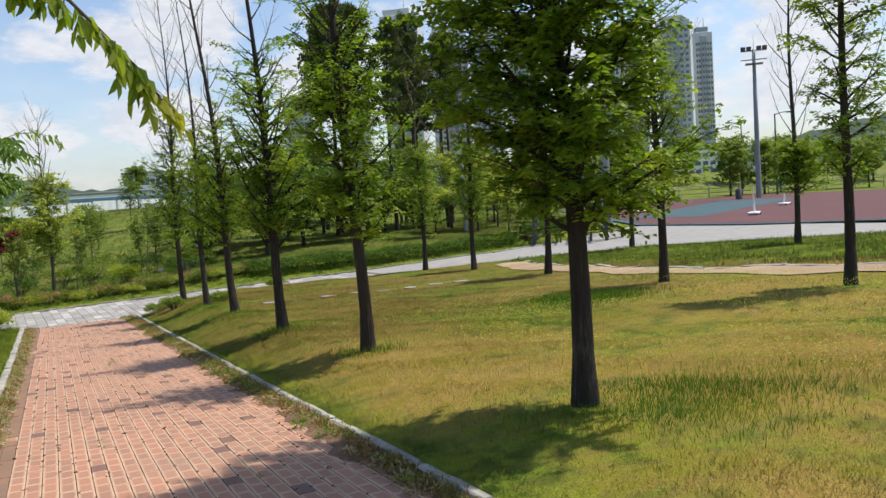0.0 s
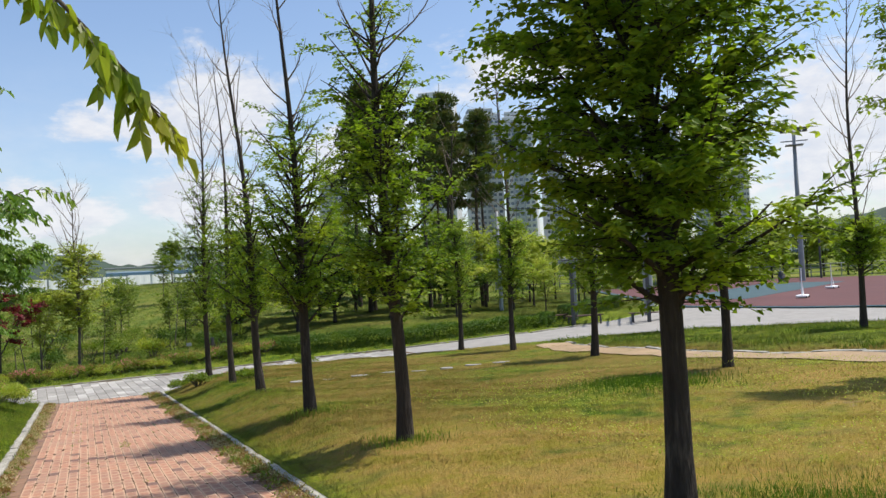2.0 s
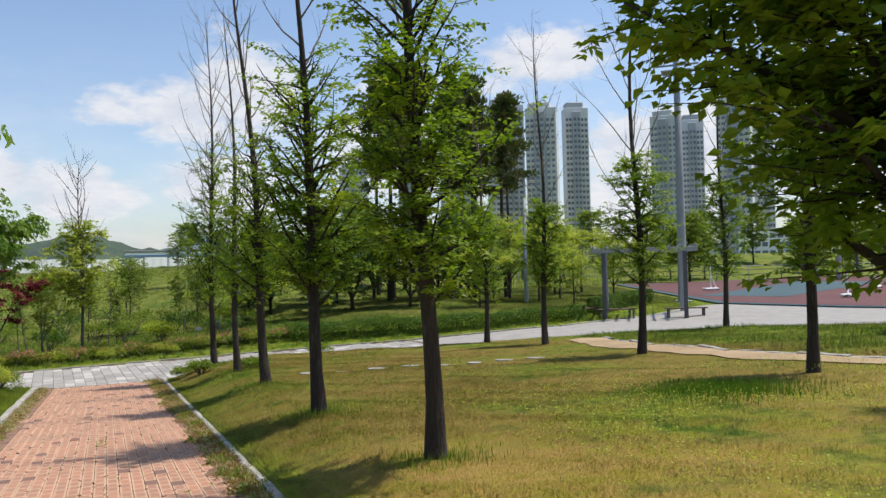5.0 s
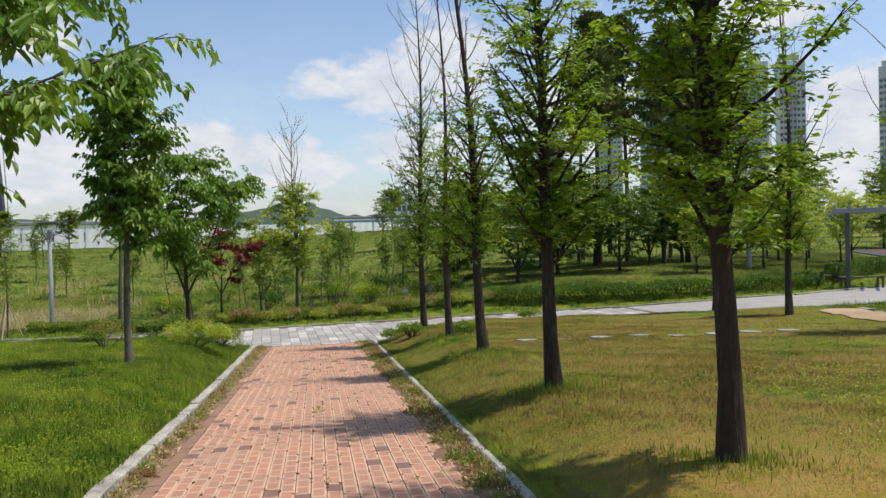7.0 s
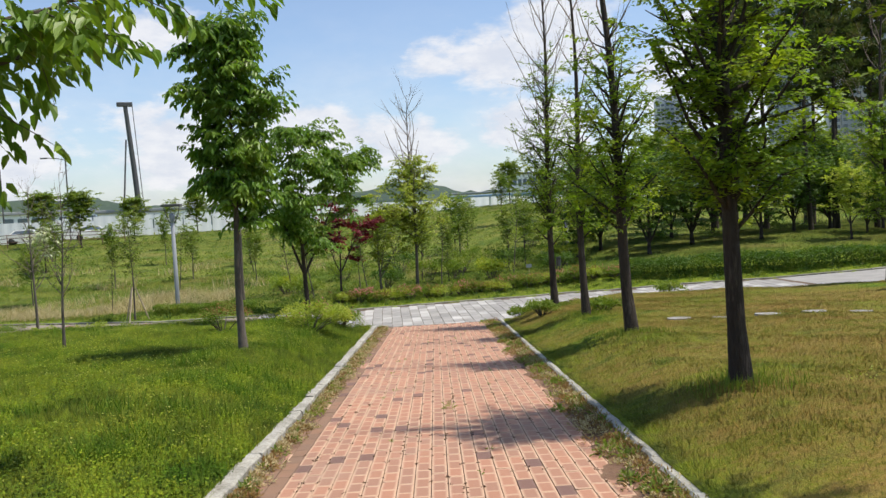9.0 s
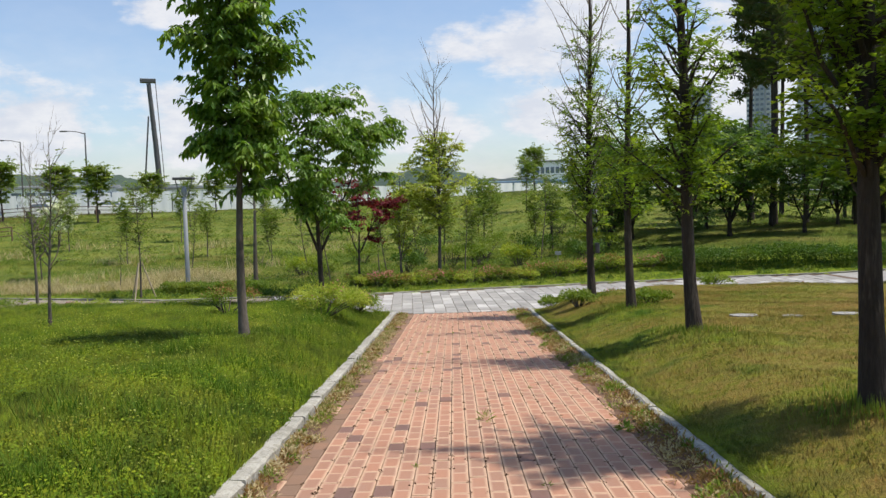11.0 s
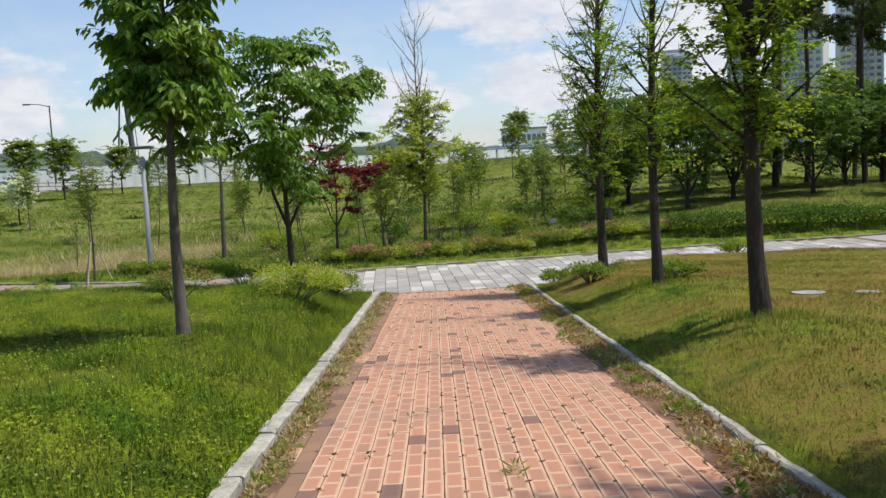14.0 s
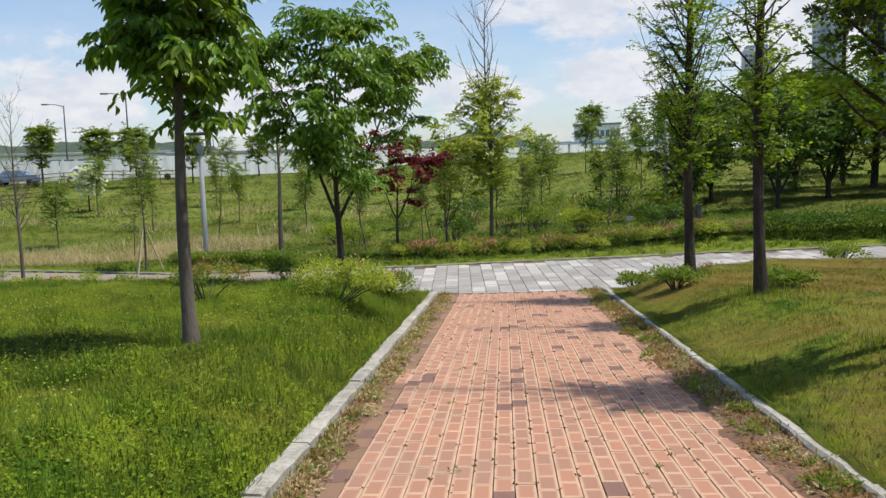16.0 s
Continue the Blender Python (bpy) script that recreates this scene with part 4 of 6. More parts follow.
def weeds(name, label, spots, r, per, leaf, mat, seed, kind="stuff", category="weed"):
    rng = np.random.default_rng(seed)
    spots = np.asarray(spots)
    c = np.stack([spots[:, 0], spots[:, 1], ground(spots[:, 0], spots[:, 1])], 1)
    at, way, ups, ln = tuft_leaves(rng, c, rng.uniform(0.5, 1.2, len(c)) * r, per, leaf, 0.8)
    return tagged(new(name, leaves_mesh(name, at, way + np.array([0, 0, 0.7]), ups, ln, ln * 0.4, mat, shape=4)), label, category, kind=kind)


def gutter_weeds():
    rng = np.random.default_rng(77)
    for side, count, mats in ((1, 460, (M_RUST_LEAF, M_STRAW, M_LEAF_FIELD)), (-1, 360, (M_STRAW, M_RUST_LEAF, M_LEAF_FIELD))):
        for k, m in enumerate(mats):
            n = count // (k + 1)
            y = rng.uniform(3, 28.2, n)
            w = np.minimum(rng.triangular(1.13 if side > 0 else 1.27, 1.44, 1.6, n), kerb_w(side, y) - 0.08)
            x = axis(y) + side * w
            c = np.stack([x, y, path_z(y) + 0.01 + 0.03 * (w - 1.2)], 1)
            at, way, ups, ln = tuft_leaves(rng, c, rng.uniform(0.04, 0.13 if side > 0 else 0.10, n), 34, 0.045, 0.42)
            tagged(new("gutter_weed", leaves_mesh("gutter_weed", at, way, ups, ln, ln * 0.3, m, shape=4)), ("withered brown weeds", "straw-dry weeds", "small green weeds")[k if side > 0 else (1, 0, 2)[k]] + " in the path's soil edge", "weed", kind="stuff")
    c = np.array([(1.62, 15.0, float(path_z(15.0)) + 0.005)])
    at, way, ups, ln = tuft_leaves(rng, c, np.array([0.07]), 40, 0.07, 0.9)
    tagged(new("joint_weed", leaves_mesh("joint_weed", at, way, ups, ln, ln * 0.16, M_LEAF_FIELD, shape=4)), "tuft of grass growing between bricks", "weed")
    # fresh green tufts in the soil edge by the elms
    n = 34
    y = rng.uniform(6, 28, n)
    c = np.stack([axis(y) + rng.uniform(1.13, 1.45, n), y, path_z(y) + 0.02], 1)
    at, way, ups, ln = tuft_leaves(rng, c, rng.uniform(0.05, 0.11, n), 60, 0.05, 0.8)
    tagged(new("gutter_weed", leaves_mesh("gutter_weed", at, way, ups, ln, ln * 0.4, M_LEAF_FIELD, shape=4)), "fresh green weed tufts in the path's soil edge", "weed", kind="stuff")
    # crumbs of dirt and moss where the joints cross
    n = 1500
    col, row = rng.integers(-10, 11, n), rng.integers(25, 140, n)
    y = -5.0 + row * 0.236 + np.where(col % 2 == 0, 0.118, 0.0) + 0.118
    c = np.stack([axis(y) + 0.06 + (col + 0.5 * rng.choice([-1, 1], n)) * 0.118, y, path_z(y) - 0.004], 1)
    at, way, ups, ln = tuft_leaves(rng, c, rng.uniform(0.008, 0.028, n), 10, 0.018, 0.3)
    tagged(new("joint_moss", leaves_mesh("joint_moss", at, way, ups, ln, ln * 0.6, M_SOIL, shape=4)), "brown crumbs of dirt and moss in the brick joints", "moss", kind="stuff")
    # a few sprouts between the pavers
    n = 26
    y = rng.uniform(5, 27, n)
    x = axis(y) + np.round(rng.uniform(-9, 9, n)) * 0.118 + 0.119
    c = np.stack([x, y, path_z(y)], 1)
    at, way, ups, ln = tuft_leaves(rng, c, rng.uniform(0.015, 0.05, n), 16, 0.03, 0.6)
    tagged(new("joint_weed", leaves_mesh("joint_weed", at, way, ups, ln, ln * 0.3, M_LEAF_FIELD, shape=4)), "tiny green weeds in the joints between bricks", "weed", kind="stuff")


gutter_weeds()


def flower_specks(name, label, count, xr, yr, mat, seed, keep):
    rng = np.random.default_rng(seed)
    x, y = rng.uniform(*xr, count), rng.uniform(*yr, count)
    ok = keep(x, y) & park_side(x, y) & (np.sin(x * 1.3 + 2) * np.sin(y * 0.9 + 1) > -0.2)
    x, y = x[ok], y[ok]
    at = np.stack([x, y, ground(x, y) + rng.uniform(0.06, 0.13, len(x))], 1)
    ln = rng.uniform(0.012, 0.022, len(x))
    tagged(new(name, leaves_mesh(name, at, rng.normal(0, 1, (len(x), 3)), np.tile([0.2, 0, 1.0], (len(x), 1)), ln, ln, mat, shape=4)), label, "flower", kind="stuff")


flower_specks("lawn_flower", "tiny pale yellow seed heads over the lawn", 15000, (4.2, 12), (2.5, 13), M_LEAF_YELLOW, 51, lambda x, y: x > 4.8)
flower_specks("lawn_flower", "tiny whitish clover heads over the lush lawn", 6000, (-6, 0), (9, 24), M_LEAF_YELLOW, 52, lambda x, y: x < 0.2)

# ---- shrubs ----


def shrub(name, x, y, r, h, label, mats, leaf=0.05, count=900, seed=1, category="shrub", group="", ry=None, lumps=9):
    """A low bush: stems, lumps of leaves, and blossom where it has any."""
    rng = np.random.default_rng(seed)
    ob = thing(name, pose(x, y, ground_at(x, y) - 0.02), label, category, group)
    ry = ry or r
    c = np.stack([rng.uniform(-0.75, 0.75, lumps) * r, rng.uniform(-0.75, 0.75, lumps) * ry, rng.uniform(0.4, 0.72, lumps) * h], 1)
    stems = []
    for q in c:
        stems.append([(q[0] * 0.2, q[1] * 0.2, 0, 0.012), (q[0] * 0.6, q[1] * 0.6, q[2] * 0.6, 0.009), (*q, 0.004)])
    v, f = tubes(stems, 5)
    tagged(part("stem", mesh_from("stem", v, f, M_BARK_GREY, soft=True), None, ob), kind="stuff")
    for k, (m, share) in enumerate(mats):
        per = max(4, int(count * share / lumps))
        at, way, ups, ln = tuft_leaves(rng, c if k == 0 else c[: max(2, lumps // 2)] + np.array([0, 0, h * 0.12]), rng.uniform(0.3, 0.5, lumps if k == 0 else max(2, lumps // 2)) * min(r, h * 1.4), per, leaf if k == 0 else leaf * 0.8, 0.75)
        at[:, 2] = np.maximum(at[:, 2], 0.01)
        part("foliage" if k == 0 else "blossom", leaves_mesh("foliage", at, way, ups, ln, ln * (0.5 if k == 0 else 0.9), m, shape=4), None, ob, "" if k == 0 else "clusters of pink blossom")
    return ob


AZ = "azaleas beside the stone path"
shrub("azalea_bush", -0.6, 23.2, 0.85, 0.55, "yellow-green azalea bush with a few pink flowers", [(M_LEAF_YELLOW, 1.0), (M_PINK, 0.05)], 0.06, 3600, 61, group=AZ)
shrub("azalea_bush", -0.15, 25.6, 0.6, 0.4, "low azalea with faded pink flowers", [(M_LEAF_FIELD, 1.0), (M_PINK, 0.12)], 0.05, 1800, 62, group=AZ)
shrub("azalea_bush", -2.3, 23.0, 0.55, 0.55, "azalea with rusty young leaves", [(M_LEAF_FIELD, 0.6), (M_RUST_LEAF, 0.7)], 0.05, 1600, 63, group=AZ)
shrub("spindle_bush", -1.9, 26.6, 0.45, 0.4, "small dark green bush in the grass", [(M_LEAF_DARK, 1.0)], 0.05, 1200, 64, group=AZ)
for i in range(14):
    x = -3.2 - i * 0.85
    shrub("azalea_bush", x, float(near_y(x)) - 0.75 + 0.25 * math.sin(i * 2.1), 0.5, 0.28 + 0.06 * math.sin(i * 1.7), ("low yellow-green azalea in a row" if i % 3 else "low azalea with pink flowers in a row"), [(M_LEAF_YELLOW if i % 2 else M_LEAF_FIELD, 1.0)] + ([] if i % 3 else [(M_PINK, 0.25)]), 0.05, 900, 70 + i, group=AZ)
for i in range(17):
    x = -0.6 + i * 0.6
    mats = [(M_LEAF_YELLOW if i % 3 == 0 else M_LEAF_FIELD, 1.0), (M_PINK if i % 3 == 1 else M_RUST_LEAF, 0.4 if i % 3 == 1 else 0.5)]
    shrub("azalea_bush", x, float(far_y(x)) + 1.75 + 0.12 * math.sin(i * 2.7), 0.52, 0.46 + 0.09 * math.sin(i * 1.9), "azalea bush with fading pink and rusty flowers", mats, 0.07, 1500, 100 + i, group=AZ, lumps=16)
for i, (x, y) in enumerate(((6.2, 28.6), (7.3, 29.0), (8.3, 29.3), (9.6, 29.2), (11.0, 28.7))):
    shrub("azalea_bush", x, y - 0.1, 0.35, 0.3, "small azalea with pink flowers at the lawn's edge", [(M_LEAF_FIELD, 0.8), (M_PINK, 0.35)], 0.045, 600, 130 + i, group=AZ)
for i, (x, y, h) in enumerate(((4.5, 24.9, 0.4), (5.4, 22.9, 0.25), (8.6, 28.2, 0.5), (4.4, 27.6, 0.3))):
    shrub("tall_weed", x, y, 0.38, h, "clump of tall green weeds in the lawn", [(M_LEAF_FIELD, 1.0)], 0.06, 1500, 140 + i, category="weed", lumps=14, group="weed clumps at the lawn's end")


def hedge(points, name, label, h=0.62, deep=0.8, seed=3, mat=None):
    """A clipped hedge: upright stems inside a dense skin of small leaves."""
    rng = np.random.default_rng(seed)
    pts = np.array(points, float)
    seg = np.concatenate([[0], np.cumsum(np.hypot(*np.diff(pts, axis=0).T))])
    x0, y0 = pts[0]
    ob = thing(name, pose(x0, y0, ground_at(x0, y0)), label, "hedge")
    n = int(seg[-1] * (2300 if seg[-1] < 25 else 700))
    s = rng.uniform(0, seg[-1], n)
    px, py = np.interp(s, seg, pts[:, 0]), np.interp(s, seg, pts[:, 1])
    # leaves lie in the clipped skin: over the top and down both faces
    round_it = rng.uniform(-1, 1, n)
    side = np.clip(round_it * 1.7, -1, 1) * deep * 0.5 + rng.normal(0, 0.025, n)
    up = h * np.clip((1 - np.abs(round_it)) / 0.42, 0.02, 1) * (1 + 0.07 * np.sin(s * 2.1) + 0.05 * np.sin(s * 5.3)) + rng.normal(0, 0.03, n)
    at = np.stack([px, py + side, ground(px, py + side) + np.maximum(up, 0.02)], 1) - np.array(ob.matrix_basis.translation)
    ln = rng.uniform(0.045, 0.085, n)
    part("foliage", leaves_mesh("foliage", at, rng.normal(0, 1, (n, 3)) + np.array([0, 0, 0.4]), rng.normal(0, 0.6, (n, 3)) + np.array([0, 0, 1]), ln, ln * 0.6, mat or M_LEAF_DARK, shape=4), None, ob)
    stems = []
    for t in np.arange(0.2, seg[-1], 0.4):
        qx, qy = np.interp(t, seg, pts[:, 0]), np.interp(t, seg, pts[:, 1])
        b = np.array([qx, qy, ground_at(qx, qy)]) - np.array(ob.matrix_basis.translation)
        stems.append([(*b, 0.012), (b[0] + 0.05, b[1], b[2] + h * 0.8, 0.006)])
    v, f = tubes(stems, 4)
    tagged(part("stem", mesh_from("stem", v, f, M_BARK, soft=True), None, ob), kind="stuff")


hedge([(9.4, 34.9), (11.5, 33.6), (14, 31.9), (16.5, 31.2), (20.0, 31.3), (21.2, 32.2)], "clipped_hedge", "low clipped dark green hedge along the stone path", 0.45, 0.75, 3, M_HEDGE)
hedge([(-3.4, 34.4), (-5, 34.9), (-7, 35.4)], "clipped_hedge", "short low green hedge near the lamp post", 0.28, 0.8, 4, M_LEAF_FIELD)
hedge([(22.4, 33.0), (25, 34.8), (28, 36.2)], "clipped_hedge", "low green hedge behind the pergola", 0.55, 0.9, 7)
hedge([(26.5, 57), (40, 63.5), (58, 62)], "clipped_hedge", "green hedge behind the sports court", 1.5, 1.6, 6)

# ---- trees beyond the stone path ----
leafy_tree("red_maple", -0.6, 35.3, "small japanese maple with dark red leaves", height=3.4, trunk=0.05, clear=1.5, reach=0.95, top=3.5, limbs=24, twigs=11, per_twig=20, flat=0.12, inner=0.4, leaf=(0.10, 0.075), mat=M_LEAF_RED, bark=M_BARK, seed=200, rise=0.35, droop=0.3, fork=3, side_push=(0.45, 0), widest=0.1)
leafy_tree("golden_tree", 2.1, 37.0, "slender young tree with sparse yellow-green leaves and bare top", height=7.4, trunk=0.07, clear=1.7, reach=1.25, top=4.9, limbs=48, twigs=12, per_twig=17, leaf=(0.11, 0.065), mat=M_LEAF_YELLOW, bark=M_BARK_GREY, seed=201, rise=0.7, droop=0.35, bare=26, bare_len=2.0, bare_from=0.42, shoot=1.7)
leafy_tree("golden_tree", 0.75, 36.6, "bushy young tree with yellow-green leaves", height=3.9, trunk=0.045, clear=1.0, reach=0.8, top=3.9, limbs=36, twigs=11, per_twig=16, leaf=(0.11, 0.065), mat=M_LEAF_YELLOW, bark=M_BARK_GREY, seed=202, rise=0.8, droop=0.3, fork=2)
leafy_tree("poplar_tree", -4.4, 37.6, "slim tree with pale grey trunk and thin new leaves", height=5.4, trunk=0.09, clear=2.6, reach=1.3, top=5.4, limbs=22, twigs=6, per_twig=8, leaf=(0.075, 0.045), mat=M_LEAF_FIELD, bark=M_BARK_GREY, seed=203, rise=0.6, bare=8, bare_len=1.2)
leafy_tree("bare_sapling", -5.0, 22.0, "thin crooked sapling with few leaves", height=3.3, trunk=0.032, clear=0.9, reach=0.6, top=2.6, limbs=16, twigs=4, per_twig=6, leaf=(0.07, 0.035), mat=M_LEAF_FIELD, bark=M_BARK_GREY, seed=204, rise=1.0, bare=12, bare_len=0.9, bare_from=0.3, lean=(0.1, 0.1))


leafy_tree("bare_sapling", -9.6, 32.0, "thin bare tree with few leaves", height=4.6, trunk=0.05, clear=1.5, reach=0.7, top=3.2, limbs=12, twigs=3, per_twig=5, leaf=(0.07, 0.035), mat=M_LEAF_FIELD, bark=M_BARK_GREY, seed=214, rise=1.0, bare=22, bare_len=1.3, bare_from=0.3)


def tree_stakes(x, y, h=1.15, spread=0.45):
    ob = thing("tree_stake_tripod", pose(x, y, ground_at(x, y) - 0.05), "three pale wooden stakes tied round a sapling", "tree stake", "stakes round saplings")
    for k in range(3):
        a = k * 2.094 + 0.4
        v, f = tubes([[(math.cos(a) * spread, math.sin(a) * spread, 0, 0.022), (math.cos(a) * 0.06, math.sin(a) * 0.06, h, 0.02)]], 7)
        part("stake", mesh_from("stake", v, f, M_STAKE, soft=True), None, ob)
    v, f = tubes([[(0.07 * math.cos(a), 0.07 * math.sin(a), h * 0.93, 0.012) for a in np.linspace(0, 6.28, 12)]], 5)
    part("tie", mesh_from("tie", v, f, M_RUBBER, soft=True), None, ob)


leafy_tree("staked_sapling", -7.3, 34.0, "staked sapling with light green leaves", height=3.6, trunk=0.035, clear=1.3, reach=0.75, top=3.5, limbs=24, twigs=7, per_twig=12, leaf=(0.085, 0.05), mat=M_LEAF_FIELD, bark=M_BARK_GREY, seed=205, rise=0.8, group="saplings in the meadow")
tree_stakes(-7.3, 34.0)
SAP = "saplings in the meadow"
sapling = leafy_tree("meadow_sapling", 4.6, 47.0, "young meadow tree with light green leaves", height=3.6, trunk=0.04, clear=1.2, reach=0.9, top=3.6, limbs=26, twigs=8, per_twig=15, twig_wood=False, leaf=(0.12, 0.065), mat=M_LEAF_FIELD, bark=M_BARK_GREY, seed=206, rise=0.8, group=SAP)
slim = leafy_tree("meadow_sapling", -1.8, 37.8, "thin meadow sapling with sparse leaves", height=2.9, trunk=0.028, clear=1.0, reach=0.55, top=2.9, limbs=16, twigs=5, per_twig=8, leaf=(0.09, 0.05), mat=M_LEAF_FIELD, bark=M_BARK_GREY, seed=207, rise=1.0, group=SAP, bare=6, bare_len=0.6, lean=(-0.35, 0))
cone = leafy_tree("conical_tree", 8.2, 49.3, "small dark green conical tree in the meadow", height=3.2, trunk=0.05, clear=0.7, reach=0.75, top=3.1, limbs=34, twigs=7, per_twig=14, twig_wood=False, leaf=(0.10, 0.06), mat=M_LEAF_DARK, bark=M_BARK, seed=208, rise=1.1, widest=0.0, group=SAP)


def spread_copies(ob, spots, seed):
    rng = random.Random(seed)
    for x, y, s in spots:
        copy_thing(ob, pose(x, y, ground_at(x, y) - 0.06, 0, 0, rng.uniform(0, 360)) @ Matrix.Diagonal((s * rng.uniform(0.85, 1.15), s * rng.uniform(0.85, 1.15), s, 1)))


spread_copies(sapling, ((-9.5, 52, 0.8), (-13, 50, 0.9), (-0.2, 42, 0.75), (2.6, 44.5, 0.9), (7.6, 45.5, 0.85), (-2.8, 45, 0.8), (5.4, 51, 0.95), (-15.5, 46, 0.8), (-7.2, 57, 0.85), (11.2, 58, 1.0), (-13.5, 62, 0.9), (-16, 74, 1.1), (10, 70, 1.1), (13.5, 70, 1.2), (3.2, 57, 0.75), (16, 66, 1.2), (-19, 58, 0.9), (-5.5, 48, 0.75), (0.5, 53, 0.85), (10.5, 46, 1.0), (6.5, 43.5, 0.8), (3.6, 41.5, 0.8), (-2.4, 60, 0.85)), 1)
spread_copies(slim, ((0.2, 39.5, 0.9), (-3.0, 41.5, 1.0), (3.1, 38.6, 1.0), (6.2, 40.2, 1.2), (-8.8, 46, 1.1), (-6.4, 53, 1.1), (11.8, 51, 1.2), (1.5, 46, 1.0), (-10, 40, 0.8)), 2)
spread_copies(cone, ((5.2, 57, 1.1), (-4.5, 64, 1.0), (15.5, 60, 1.3)), 3)

DARKTREE = "dense dark green round-headed tree on a short trunk"
GROVE = "dark trees of the grove"
grove = leafy_tree("grove_tree", 12.2, 41.0, DARKTREE, height=3.4, trunk=0.09, clear=0.7, reach=1.9, top=3.9, limbs=46, twigs=13, per_twig=16, twig_wood=False, leaf=(0.14, 0.09), mat=M_LEAF_DARK, seed=210, rise=0.6, fork=3, group=GROVE, twig_len=0.55)
spread_copies(grove, ((9.6, 43.0, 0.9), (14.9, 43.2, 1.1), (17.6, 42.0, 0.95), (11.4, 46.0, 1.15), (20.6, 45.0, 1.0), (15.8, 48.5, 1.2), (23.5, 47.0, 1.1), (19.0, 51.0, 1.3), (26.5, 52.0, 1.2), (22.0, 41.2, 0.7), (12.5, 52, 1.2), (29, 60, 1.5), (24, 63, 1.5)), 5)
shrubby = leafy_tree("light_tree", 24.4, 40.6, "small light green tree with spreading crown", height=3.8, trunk=0.07, clear=1.2, reach=1.5, top=4.2, limbs=36, twigs=10, per_twig=16, twig_wood=False, leaf=(0.14, 0.09), mat=M_LEAF_YELLOW, bark=M_BARK, seed=211, rise=0.6, fork=2, group="light green trees beside the court", twig_len=0.6)
spread_copies(shrubby, ((20.0, 39.0, 0.75), (27.6, 43.5, 1.05), (30.5, 48.5, 1.1), (18.2, 46.5, 0.9), (34, 55, 1.2), (26.0, 46.5, 1.2), (28.8, 40.0, 0.85), (32.0, 45.0, 0.95), (33.6, 50.0, 1.05), (24.0, 36.8, 0.7)), 6)


def pine(x, y, h, seed, label="tall red pine with bare trunk and flat dark crown"):
    rng = np.random.default_rng(seed)
    ob = thing("pine_tree", pose(x, y, ground_at(x, y) - 0.1), label, "tree", "tall pines of the grove")
    bend = rng.uniform(-0.5, 0.5, 2)
    run = [(bend[0] * k * k + 0.12 * math.sin(k * 5 + seed), bend[1] * k, h * k, 0.16 * (1 - 0.75 * k)) for k in np.linspace(0, 1, 12)]
    wood, at, way = [run], [], []
    for i in range(26):
        k = 0.52 + 0.47 * (i / 25)
        p, d, r = along(run, min(k, 0.99))
        a = i * 2.4 + rng.uniform(-0.4, 0.4)
        size = (2.4 - 1.6 * (k - 0.52) / 0.48) * rng.uniform(0.5, 1.1)
        br = limb(rng, p, (math.cos(a), math.sin(a), 0.15), size, 0.04, 0.25, 0.05)
        wood.append(br)
        for j in range(7):
            q, bd, _ = along(br, rng.uniform(0.35, 1.0))
            m = 34
            dv = rng.normal(0, 1, (m, 3))
            dv /= np.linalg.norm(dv, axis=1)[:, None]
            at.append(q + dv * np.array([0.42, 0.42, 0.2]) * rng.uniform(0.2, 1, (m, 1)))
            way.append(dv + np.array([0, 0, 0.5]))
    v, f = tubes(wood, 7)
    part("trunk", mesh_from("trunk", v, f, M_BARK, soft=True), None, ob)
    at, way = np.concatenate(at), np.concatenate(way)
    ln = rng.uniform(0.16, 0.3, len(at))
    part("crown", leaves_mesh("crown", at, way, rng.normal(0, 1, (len(at), 3)), ln, ln * 0.42, M_LEAF_PINE, shape=4), None, ob)
    return ob


first_pine = pine(18.5, 47.0, 13.5, 301)
second_pine = pine(22.5, 52.0, 15.0, 302)
spread_copies(first_pine, ((21.0, 55.5, 1.05), (25.6, 50.2, 0.95), (28.0, 57.0, 1.05), (21.2, 44.6, 0.92), (26.8, 48.4, 0.95)), 7)
spread_copies(second_pine, ((19.8, 49.6, 0.95), (24.4, 59.0, 1.1), (30.0, 53.5, 0.9), (24.2, 47.4, 0.9)), 8)


